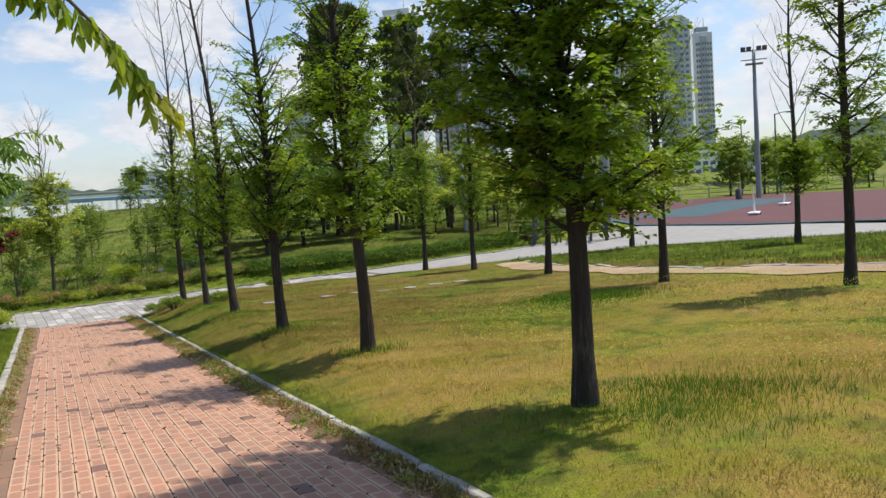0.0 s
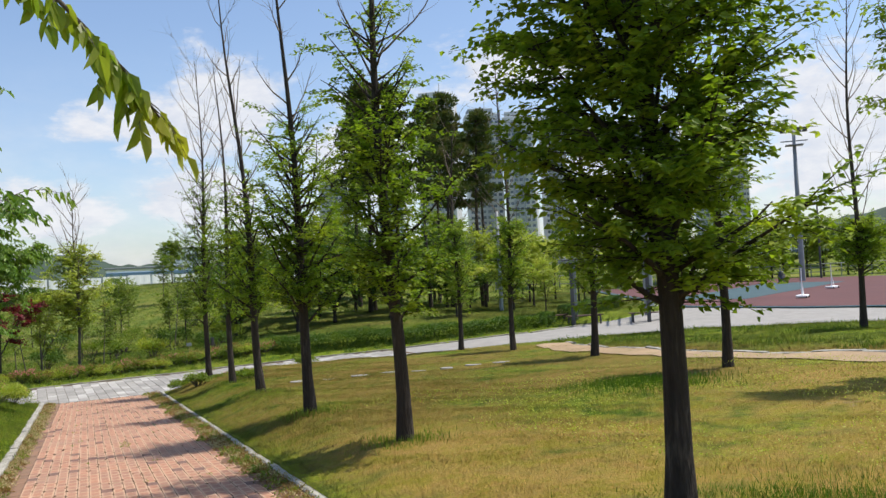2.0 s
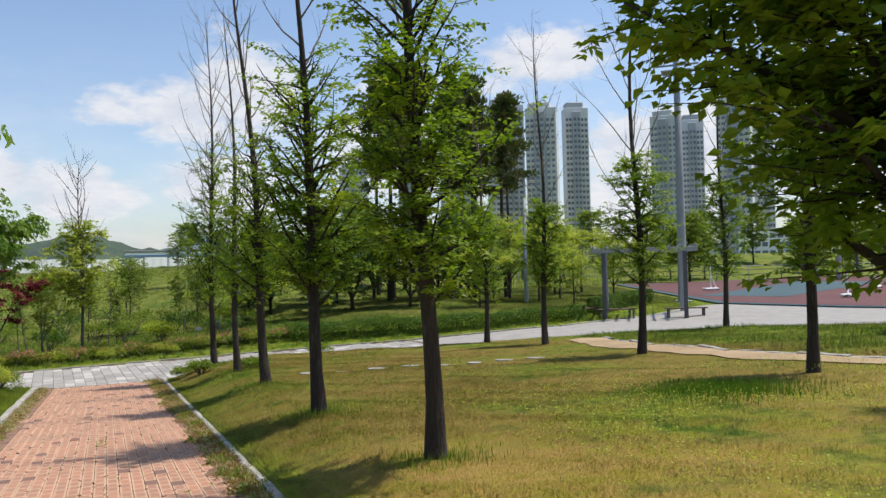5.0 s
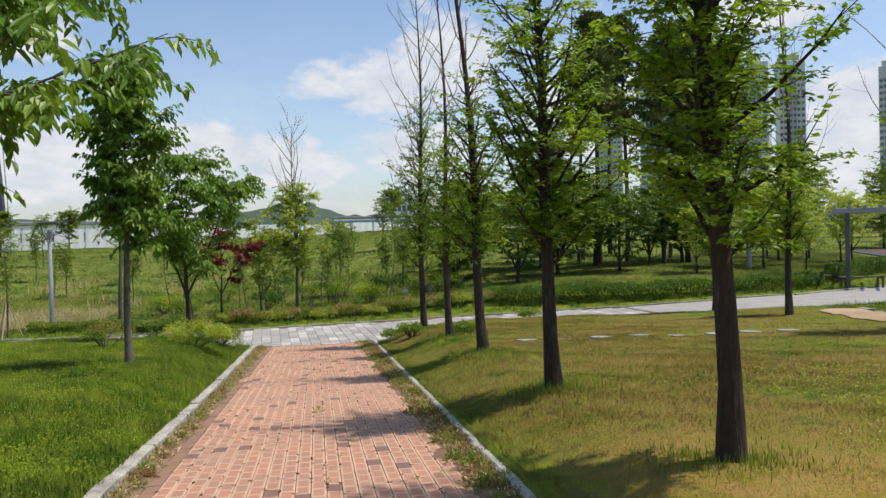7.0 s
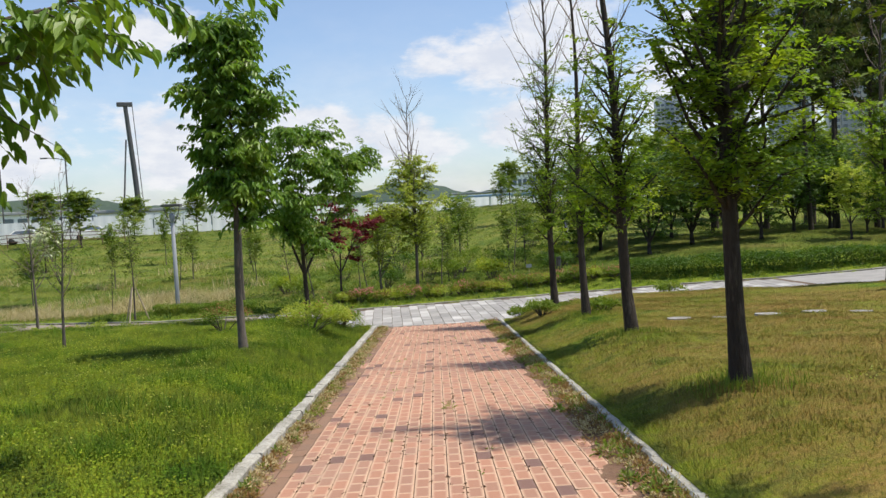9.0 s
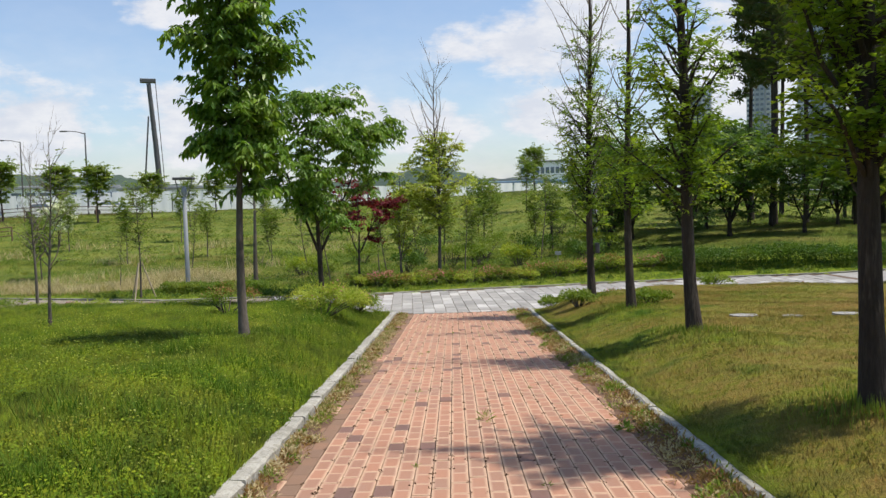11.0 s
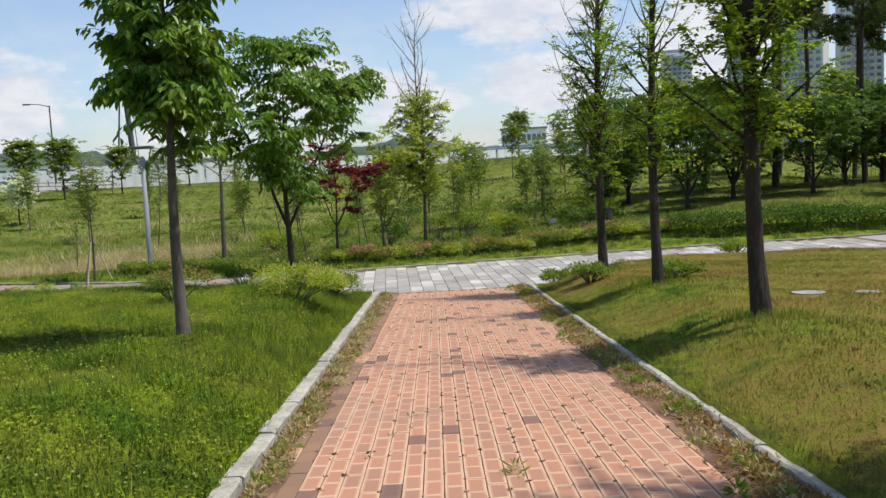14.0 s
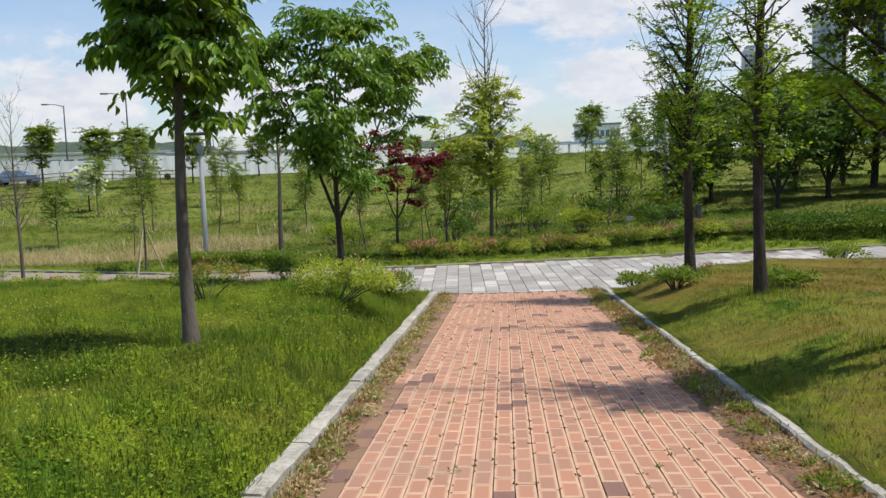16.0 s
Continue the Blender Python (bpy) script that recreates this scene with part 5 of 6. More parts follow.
def meadow_clumps():
    rng = np.random.default_rng(90)
    n = 760
    x, y = rng.uniform(-22, 16, n), 36 + 17 * rng.uniform(0, 1, n) ** 1.2
    ok = ((x > -5.5) | (y > 46) | (rng.uniform(0, 1, n) < 0.3)) & (x < 10)
    x, y = x[ok], y[ok]
    weeds("meadow_weed", "waist-high green weeds over the meadow", np.stack([x, y], 1), 0.42, 90, 0.075, M_LEAF_FIELD, 91)
    n = 120
    x, y = rng.uniform(-9, 12, n), 35.5 + 16 * rng.uniform(0, 1, n) ** 1.2
    weeds("meadow_weed", "darker bushy weeds over the meadow", np.stack([x, y], 1), 0.42, 90, 0.075, M_LEAF_DARK, 92)
    n = 620
    x, y = rng.uniform(-32, 34, n), rng.uniform(50, 92, n)
    ok = (x < 27) & (np.sin(x * 0.37 + 1) * np.sin(y * 0.29) > -0.5)
    weeds("meadow_weed", "rough green weeds over the far slope", np.stack([x[ok], y[ok]], 1), 0.5, 44, 0.13, M_LEAF_FIELD, 95)
    weeds("meadow_weed", "darker weeds over the far slope", np.stack([x[~ok & (x < 27)], y[~ok & (x < 27)]], 1), 0.5, 44, 0.12, M_LEAF_DARK, 96)
    n = 420
    x = rng.uniform(-9, 22, n)
    weeds("verge_weed", "low weeds in the grass along the stone path", np.stack([x, far_y(x) + rng.uniform(0.3, 2.6, n)], 1), 0.17, 34, 0.07, M_LEAF_FIELD, 93)
    n = 220
    x = rng.uniform(-9, 22, n)
    weeds("verge_weed", "darker low weeds along the stone path", np.stack([x, far_y(x) + rng.uniform(0.3, 2.6, n)], 1), 0.15, 34, 0.07, M_LEAF_DARK, 94)


meadow_clumps()
for i, (x, y, r, h) in enumerate(((3.9, 41.0, 0.9, 1.25), (5.3, 40.2, 0.8, 1.0), (6.6, 43.2, 1.0, 1.3), (2.9, 43.6, 0.8, 1.2), (8.8, 42.0, 0.9, 1.1), (0.9, 40.4, 0.7, 1.1), (-2.3, 39.4, 0.8, 0.9), (-3.4, 42.6, 0.8, 0.9), (7.9, 39.6, 0.7, 0.8), (4.6, 46.5, 1.1, 1.5), (10.3, 46.8, 1.1, 1.4), (1.6, 49.0, 1.1, 1.4), (-1.2, 48.0, 1.0, 1.1), (9.2, 53.0, 1.2, 1.5))):
    shrub("meadow_bush", x, y, r, h, "loose green bush standing in the meadow", [((M_LEAF_FIELD, M_LEAF_YOUNG_SUNLIT, M_LEAF_DARK)[i % 3], 1.0)], 0.11, 1300, 160 + i, category="bush", group="bushes in the meadow", lumps=18)

# ---- lamps, benches and the court's fittings ----


def tube_part(name, runs, mat, parent, sides=12, label=""):
    v, f = tubes(runs, sides)
    return part(name, mesh_from(name, v, f, mat, soft=True), None, parent, label)


def park_lamp(x, y):
    ob = thing("park_lamp", pose(x, y, ground_at(x, y)), "grey park lamp post with an open square lantern", "lamp")
    tube_part("post", [[(0, 0, -0.1, 0.085), (0, 0, 0.3, 0.085), (0, 0, 3.3, 0.07), (0, 0, 3.34, 0.0)]], M_STEEL, ob)
    part("base_plate", block((-0.15, -0.15, 0), (0.15, 0.15, 0.03), 0.006), M_STEEL, ob)
    tube_part("bracket", [[(0.05, 0, 3.25, 0.02), (0.22, 0, 3.6, 0.018), (0.3, 0, 3.95, 0.018)], [(-0.05, 0, 3.25, 0.02), (-0.22, 0, 3.6, 0.018), (-0.3, 0, 3.95, 0.018)]], M_DARKSTEEL, ob, 6)
    part("hood", block((-0.36, -0.2, 3.93), (0.36, 0.2, 4.02), 0.02), M_DARKSTEEL, ob)
    tube_part("globe", [[(0, 0, 3.34, 0.06), (0, 0, 3.5, 0.11), (0, 0, 3.62, 0.1), (0, 0, 3.7, 0.02)]], M_STEEL, ob)


park_lamp(-6.95, 38.2)


def floodlight(x, y, h, label="tall grey steel floodlight mast beside the court"):
    ob = thing("floodlight_mast", pose(x, y, ground_at(x, y), 0, 0, -45), label, "floodlight", "floodlights of the court")
    tube_part("mast", [[(0, 0, -0.05, 0.24), (0, 0, h * 0.5, 0.19), (0, 0, h, 0.13), (0, 0, h + 0.02, 0)]], M_STEEL, ob)
    part("base_plate", block((-0.4, -0.4, 0), (0.4, 0.4, 0.06), 0.01), M_STEEL, ob)
    for z in (h - 0.9, h - 0.15):
        part("crossarm", block((-1.05, -0.05, z), (1.05, 0.05, z + 0.09), 0.01), M_STEEL, ob)
    part("platform", block((-0.7, -0.5, h - 1.25), (0.7, 0.5, h - 1.17), 0.01), M_STEEL, ob)
    for k in (-0.85, -0.4, 0.4, 0.85):
        part("floodlamp", block((k - 0.19, -0.3, h - 0.1), (k + 0.19, -0.05, h + 0.24), 0.04), M_DARKSTEEL, ob)
    tube_part("lightning_rod", [[(0, 0, h, 0.02), (0, 0, h + 1.3, 0.008)]], M_STEEL, ob, 6)


floodlight(29.3, 35.1, 12.6)
floodlight(57.8, 49.4, 12.6)


def street_lamp(x, y, h, turn, reach=1.8):
    ob = thing("street_lamp", pose(x, y, ground_at(x, y), 0, 0, turn), "dark street lamp with a single arm", "lamp", "street lamps")
    tube_part("post", [[(0, 0, -0.05, 0.1), (0, 0, h * 0.6, 0.08), (0, 0, h, 0.06)]], M_DARKSTEEL, ob, 8)
    tube_part("arm", [[(0, 0, h - 0.1, 0.05), (reach * 0.5, 0, h + 0.12, 0.045), (reach, 0, h + 0.18, 0.04)]], M_DARKSTEEL, ob, 6)
    part("lamp_head", block((reach - 0.1, -0.14, h + 0.08), (reach + 0.6, 0.14, h + 0.22), 0.03), M_DARKSTEEL, ob)


street_lamp(64, 52.6, 7.5, 0)
street_lamp(77, 68, 7.5, 180)
street_lamp(-32, 96, 8.5, 190)
street_lamp(-44, 108, 8.5, 190)
tube_ob = thing("service_pole", pose(23.5, 40.4, ground_at(23.5, 40.4)), "plain pale grey steel pole", "pole")
tube_part("shaft", [[(0, 0, -0.05, 0.11), (0, 0, 5.5, 0.09), (0, 0, 5.52, 0)]], M_STEEL, tube_ob)
part("box", block((-0.2, -0.16, 1.2), (-0.08, 0.16, 1.75), 0.02), M_STEEL, tube_ob)
low = thing("service_pole", pose(10.6, 50, ground_at(10.6, 50)), "short grey pole in the meadow", "pole")
tube_part("shaft", [[(0, 0, -0.05, 0.12), (0, 0, 3.6, 0.11), (0, 0, 3.62, 0)]], M_STEEL, low)


def pergola():
    z = float(cross_z(23.5, 31)) - 0.02
    ob = thing("pergola", pose(23.6, 31.0, z, 0, 0, -38), "steel pergola with slim posts and a slatted roof", "pergola")
    for px in (-1.6, 1.6):
        for py in (-1.3, 1.5):
            part("post", block((px - 0.08, py - 0.08, 0), (px + 0.08, py + 0.08, 2.75), 0.01), M_DARKSTEEL if py < 0 else M_STEEL, ob)
    for py in (-1.3, 1.5):
        part("beam", block((-2.1, py - 0.07, 2.75), (2.1, py + 0.07, 2.93), 0.01), M_STEEL, ob)
    for k in range(9):
        x = -2.0 + k * 0.5
        part("slat", block((x - 0.04, -1.8, 2.935), (x + 0.04, 2.0, 3.03), 0.006), M_STEEL, ob)


pergola()


def bench(x, y, turn):
    z = float(cross_z(x, y)) - 0.02
    ob = thing("backless_bench", pose(x, y, z, 0, 0, turn), "low backless bench with brown wooden slats", "bench", "benches under the pergola")
    for k in range(4):
        part("slat", block((-0.85, -0.2 + k * 0.105, 0.4), (0.85, -0.11 + k * 0.105, 0.44), 0.006), M_WOOD, ob)
    for px in (-0.7, 0.7):
        for py in (-0.16, 0.16):
            part("leg", block((px - 0.03, py - 0.03, 0), (px + 0.03, py + 0.03, 0.37), 0.004), M_DARKSTEEL, ob)
        part("cross_rail", block((px - 0.03, -0.2, 0.365), (px + 0.03, 0.2, 0.398), 0.004), M_DARKSTEEL, ob)


bench(22.3, 31.2, -8)
bench(24.4, 29.4, -30)
bench(22.0, 33.0, 10)


def goal_stand(x, y, turn):
    ob = thing("net_post_stand", pose(x, y, -0.84, 0, 0, turn), "white movable net post on a wheeled base", "net post", "net posts on the court")
    part("base", block((-0.45, -0.25, 0.04), (0.45, 0.25, 0.16), 0.03), M_WHITE, ob)
    tube_part("upright", [[(0, 0, 0.14, 0.035), (0, 0, 1.5, 0.03)]], M_WHITE, ob, 8)
    tube_part("brace", [[(0.35, 0, 0.15, 0.02), (0.02, 0, 0.9, 0.02)]], M_WHITE, ob, 6)
    for px in (-0.36, 0.36):
        tube_part("wheel", [[(px, -0.28, 0.06, 0.055), (px, -0.22, 0.06, 0.055)]], M_RUBBER, ob, 10)


goal_stand(35.6, 30.8, 30)
goal_stand(38.5, 43.0, -20)
goal_stand(45.0, 36.5, 15)


def railing(a, b, label, h=1.1, step=2.0, mat=None, slats=0, name="railing"):
    """A fence of posts and rails between two places."""
    mat = mat or M_STEEL
    d = Vector(b) - Vector(a)
    n = max(1, round(d.length / step))
    ob = thing(name, pose(a[0], a[1], 0), label, "fence")
    zs = [ground_at(a[0] + d.x * k / n, a[1] + d.y * k / n) for k in range(n + 1)]
    for k in range(n + 1):
        x, y, z = d.x * k / n, d.y * k / n, zs[k]
        tube_part("post", [[(x, y, z - 0.05, 0.045), (x, y, z + h, 0.045), (x, y, z + h + 0.01, 0)]], mat, ob, 6)
        if k < n:
            x2, y2, z2 = d.x * (k + 1) / n, d.y * (k + 1) / n, zs[k + 1]
            for up in (0.4, 0.72, 0.98):
                tube_part("rail", [[(x, y, z + h * up, 0.032), (x2, y2, z2 + h * up, 0.032)]], mat, ob, 5)


railing((45, 66), (85, 50), "pale metal railing behind the sports court", 1.3, 3.0)
railing((30, 70), (45, 66), "pale metal railing at the grove's end", 1.3, 3.0)
railing((-34, 60), (-26, 66), "reddish brown wooden fence on the bank", 1.0, 1.2, M_WOOD, name="wooden_fence")
railing((-40, 84.5), (-24, 88), "brown wooden railing beside the road", 1.2, 2.0, M_WOOD, name="wooden_fence")


def litter_bin(x, y):
    ob = thing("litter_bin", pose(x, y, ground_at(x, y)), "dark round litter bin near the court", "bin")
    tube_part("drum", [[(0, 0, 0, 0.26), (0, 0, 0.85, 0.3), (0, 0, 0.86, 0.24)]], M_DARKSTEEL, ob)
    tube_part("lid", [[(0, 0, 0.88, 0.31), (0, 0, 0.95, 0.28), (0, 0, 1.02, 0.02)]], M_DARKSTEEL, ob)


litter_bin(55.8, 49.8)


def stepping_stones():
    rng = random.Random(12)
    bm = bmesh.new()
    ring = [bm.verts.new((0.24 * math.cos(a) * (1 + 0.1 * math.sin(3 * a)), 0.2 * math.sin(a) * (1 + 0.08 * math.cos(2 * a)), 0)) for a in np.linspace(0, 6.283, 13)[:-1]]
    face = bm.faces.new(ring)
    top = [g for g in bmesh.ops.extrude_face_region(bm, geom=[face])["geom"] if isinstance(g, bmesh.types.BMVert)]
    for v in top:
        v.co.z += 0.07
        v.co.x *= 0.95
        v.co.y *= 0.95
    me = bpy.data.meshes.new("stepping_stone")
    bmesh.ops.recalc_face_normals(bm, faces=bm.faces)
    bm.to_mesh(me)
    bm.free()
    me.materials.append(M_GRANITE)
    for x, y in ((5.85, 19.75), (6.53, 19.65), (7.22, 19.42), (7.85, 19.1), (8.48, 18.85), (9.08, 18.55), (9.65, 18.3), (10.27, 18.05)):
        ob = new("stepping_stone", me)
        ob.matrix_basis = pose(x, y, ground_at(x, y) - 0.055, 0, 0, rng.uniform(-30, 10)) @ Matrix.Diagonal((rng.uniform(0.65, 0.95), rng.uniform(0.65, 0.9), 1, 1))
        tagged(ob, "flat pale stepping stone set in the lawn", "stepping stone", "stepping stones across the lawn")


stepping_stones()


def plant_label(x, y):
    ob = thing("plant_sign", pose(x, y, ground_at(x, y)), "small white plant label on a stick", "sign")
    tube_part("stick", [[(0, 0, -0.03, 0.012), (0, 0, 0.55, 0.012)]], M_STAKE, ob, 6)
    part("plate", block((-0.11, -0.015, 0.42), (0.11, -0.002, 0.56), 0.002), M_STEEL, ob)


plant_label(6.5, 38.2)

box_ob = thing("trunk_box", pose(5.12, 25.85, ground_at(5.0, 25.9) + 0.95), "small dark plastic box strapped to an elm trunk", "box")
part("case", block((-0.045, -0.05, 0), (0.045, 0.05, 0.2), 0.01), M_DARKSTEEL, box_ob)
part("lid", block((-0.05, -0.055, 0.204), (0.05, 0.055, 0.225), 0.006), M_DARKSTEEL, box_ob)

# ---- the distance ----


def white_fence():
    ob = thing("site_fence", pose(0, 0, 0), "long white sheet-metal construction fence", "fence")
    bm = bmesh.new()
    outline = [(-1.48 + k * 0.247, -0.045 if k % 4 in (1, 2) else -0.02) for k in range(13)]
    outline += [(x, y + 0.03) for x, y in outline[::-1]]
    face = bm.faces.new([bm.verts.new((x, y, 0)) for x, y in outline])
    top = bmesh.ops.extrude_face_region(bm, geom=[face])["geom"]
    for v in (g for g in top if isinstance(g, bmesh.types.BMVert)):
        v.co.z = 2.3
    bmesh.ops.recalc_face_normals(bm, faces=bm.faces)
    me = bpy.data.meshes.new("fence_panel")
    bm.to_mesh(me)
    bm.free()
    me.materials.append(M_WHITE)
    pm = bpy.data.meshes.new("fence_post")
    bm = block((-0.05, 0.03, -0.2), (0.05, 0.13, 2.45), 0.005)
    bm.to_mesh(pm)
    bm.free()
    pm.materials.append(M_STEEL)
    for i in range(40):
        x = -62 + i * 3.0
        y = 104 + 0.3 * (x + 10) + 0.0016 * (x + 10) ** 2
        z = ground_at(x, y) - 0.05
        p = new("fence_panel", me)
        p.parent, p.matrix_basis = ob, pose(x, y, z, 0, 0, math.degrees(math.atan(0.3 + 0.0032 * (x + 10))))
        q = new("fence_post", pm)
        q.parent, q.matrix_basis = ob, pose(x - 1.5, y, z)


white_fence()


def ridge(name, label, az0, az1, dist, heights, seed, depth=200, mat=None):
    """A wooded hill: a broad mound whose crest follows the given heights."""
    n, k = 150, 14
    az = np.linspace(az0, az1, n)
    crest = np.interp(az, [h[0] for h in heights], [h[1] for h in heights])
    rows = []
    for j in range(k):
        t = j / (k - 1)
        d = dist + depth * t
        prof = math.sin(math.pi * min(1, t * 1.1) * 0.5) if t < 0.9 else 1 - (t - 0.9) * 9
        bump = np.array([noise.fractal(Vector((a * 0.9, j * 0.8, seed)), 1.0, 2.0, 5) for a in az])
        fine = np.array([noise.noise(Vector((a * 7.0, j * 3.1, seed + 9))) for a in az])
        z = crest * prof * (1 + 0.06 * bump) + (3.2 * bump + 1.6 * fine) * prof - 2
        rows.append(np.stack([d * np.sin(np.radians(az)), d * np.cos(np.radians(az)), z], 1))
    v, f = drape(rows)
    tagged(new(name, mesh_from(name, v, f, mat or M_HILL, soft=True)), label, "hill", kind="structure")


ridge("backdrop_hill", "low wooded hill on the horizon", -60, 24, 640, [(-60, 22), (-34, 30), (-24, 37), (-19, 35), (-15, 26), (-9, 20), (-3, 27), (1.5, 36), (3, 34), (5, 26), (8, 22), (14, 24), (24, 20)], 3)
ridge("backdrop_hill_east", "distant wooded hill with houses at its foot", 24, 100, 900, [(24, 16), (45, 22), (50, 32), (53, 48), (57, 64), (64, 76), (74, 50), (100, 30)], 8, 300)
ridge("backdrop_hill_behind", "low wooded rise behind the park", 100, 300, 500, [(100, 25), (200, 30), (300, 20)], 5)


def slab_building(name, x, y, turn, w, d, h, label, floors, cols, roof=None, wall=None):
    """A plain low building with windows set into its front."""
    ob = thing(name, pose(x, y, ground_at(x, y) - 1, 0, 0, turn), label, "building", "buildings behind the site fence")
    part("wall", block((-w / 2, -d / 2, 0), (w / 2, d / 2, h), 0.05), wall or M_WHITE, ob)
    part("roof", block((-w / 2 - 0.5, -d / 2 - 0.5, h + 0.004), (w / 2 + 0.5, d / 2 + 0.5, h + 0.7), 0.1), roof or M_STEEL, ob)
    cw, fh = w / cols, (h - 1.5) / floors
    pane = bpy.data.meshes.new("window")
    bm = block((-cw * 0.36, -0.06, 0), (cw * 0.36, 0.06, fh * 0.5), 0.02)
    bm.to_mesh(pane)
    bm.free()
    pane.materials.append(M_GLASS)
    for i in range(cols):
        for j in range(floors):
            q = new("window", pane)
            q.parent, q.matrix_basis = ob, pose(-w / 2 + (i + 0.5) * cw, -d / 2 - 0.02, 1.9 + j * fh)
    return ob


def at_bearing(az, dist):
    return 1.1 + dist * math.sin(radians(az)), 6 + dist * math.cos(radians(az))


bx, by = at_bearing(9.3, 330)
slab_building("office_building", bx, by, -9, 17, 12, 15.5, "white office building with window bands", 3, 9)
bx, by = at_bearing(7.0, 300)
slab_building("office_building", bx, by, -7, 26, 12, 8.0, "long pale building behind the trees", 2, 12)
bx, by = at_bearing(9.0, 150)
slab_building("factory_hall", bx, by, -9, 22, 16, 3.6, "low hall with a long blue roof", 1, 10, roof=M_BLUEROOF)
bx, by = at_bearing(-13.5, 200)
slab_building("factory_hall", bx, by, 13, 34, 16, 5.5, "white hall with a row of windows", 1, 14, roof=M_STEEL)
bx, by = at_bearing(-24, 220)
slab_building("factory_hall", bx, by, 24, 40, 18, 6.5, "white industrial hall beyond the road", 2, 14, roof=M_STEEL)
bx, by = at_bearing(48, 380)
slab_building("office_building", bx, by, -48, 36, 18, 12.0, "low white building below the towers", 3, 12)


def piling_rig():
    x, y = at_bearing(-16.2, 190)
    ob = thing("piling_rig", pose(x, y, ground_at(x, y), 0, 0, 16), "tall dark piling rig mast with a raking stay", "construction rig")
    tube_part("mast", [[(0.8, 0, 0, 0.7), (0.0, 0, 14, 0.62), (-0.9, 0, 27, 0.5)]], M_DARKSTEEL, ob, 6)
    tube_part("stay", [[(-3.0, 0, 0, 0.22), (-1.2, 0, 20, 0.18)]], M_DARKSTEEL, ob, 6)
    part("head", block((-2.6, -0.5, 27), (0.6, 0.5, 27.9), 0.1), M_DARKSTEEL, ob)
    part("carriage", block((-4, -2, 0), (3, 2, 3.0), 0.3), M_DARKSTEEL, ob)
    tube_part("cable", [[(0.5, 0, 27, 0.08), (1.6, 0, 3, 0.08)]], M_DARKSTEEL, ob, 4)


piling_rig()


def car(x, y, turn, label, paint):
    ob = thing("parked_car", pose(x, y, ground_at(x, y), 0, 0, turn), label, "car", "cars on the road")
    bm = bmesh.new()
    prof = [(-2.1, 0.35), (-2.15, 0.75), (-1.95, 0.95), (-1.5, 1.0), (-1.0, 1.42), (0.6, 1.45), (1.2, 1.0), (2.0, 0.88), (2.15, 0.6), (2.1, 0.35)]
    lo = [bm.verts.new((px, -0.86 if pz < 1.2 else -0.68, pz)) for px, pz in prof]
    hi = [bm.verts.new((px, 0.86 if pz < 1.2 else 0.68, pz)) for px, pz in prof]
    bm.faces.new(lo)
    bm.faces.new(hi[::-1])
    for i in range(len(prof)):
        j = (i + 1) % len(prof)
        bm.faces.new((lo[j], lo[i], hi[i], hi[j]))
    part("body", bm, paint, ob)
    for s in (-1, 1):
        bm = bmesh.new()
        bm.faces.new([bm.verts.new((px, s * (0.80 + (1.38 - pz) * 0.17 - 0.075 + 0.06), pz)) for px, pz in ((-1.3, 1.05), (-0.92, 1.36), (0.52, 1.38), (0.95, 1.05))])
        part("window", bm, M_GLASS, ob)
        for px in (-1.3, 1.35):
            tube_part("wheel", [[(px, s * 0.68, 0.32, 0.32), (px, s * 0.88, 0.32, 0.32), (px, s * 0.89, 0.32, 0.0)]], M_RUBBER, ob, 14)
    part("windscreen", block((0.66, -0.6, 1.02), (0.95, 0.6, 1.3), 0.03), M_GLASS, ob)
    for s in (-0.6, 0.6):
        part("headlight", block((2.06, s - 0.16, 0.66), (2.17, s + 0.16, 0.8), 0.02), M_STEEL, ob)


M_PAINT_BLUE = surface("blue_paint", (0.12, 0.2, 0.34), (0.16, 0.25, 0.4), 0.5, 5, 0.3, 0.0005)
car(-29, 94, 20, "white car parked beside the road", M_PAINT_WHITE)
car(-35, 92.5, 15, "white car waiting on the road", M_PAINT_WHITE)
car(-41, 91, 12, "blue van-like car on the road", M_PAINT_BLUE)

hoarding = thing("site_hoarding", pose(-48, 91, ground_at(-48, 91), 0, 0, 22), "blue printed hoarding board beside the road", "sign")
part("board", block((-4, -0.04, 1.2), (4, 0.04, 2.9), 0.01), M_SIGN, hoarding)
for k in (-3.5, 0, 3.5):
    part("post", block((k - 0.06, 0.045, 0), (k + 0.06, 0.16, 2.85), 0.01), M_STEEL, hoarding)
for k, (a, b) in enumerate(((-3.2, -1.9), (-1.5, 0.9), (1.3, 2.9))):
    part("lettering", block((a, -0.06, 1.8), (b, -0.045, 2.35), 0.002), M_WHITE, hoarding, "illegible white lettering")

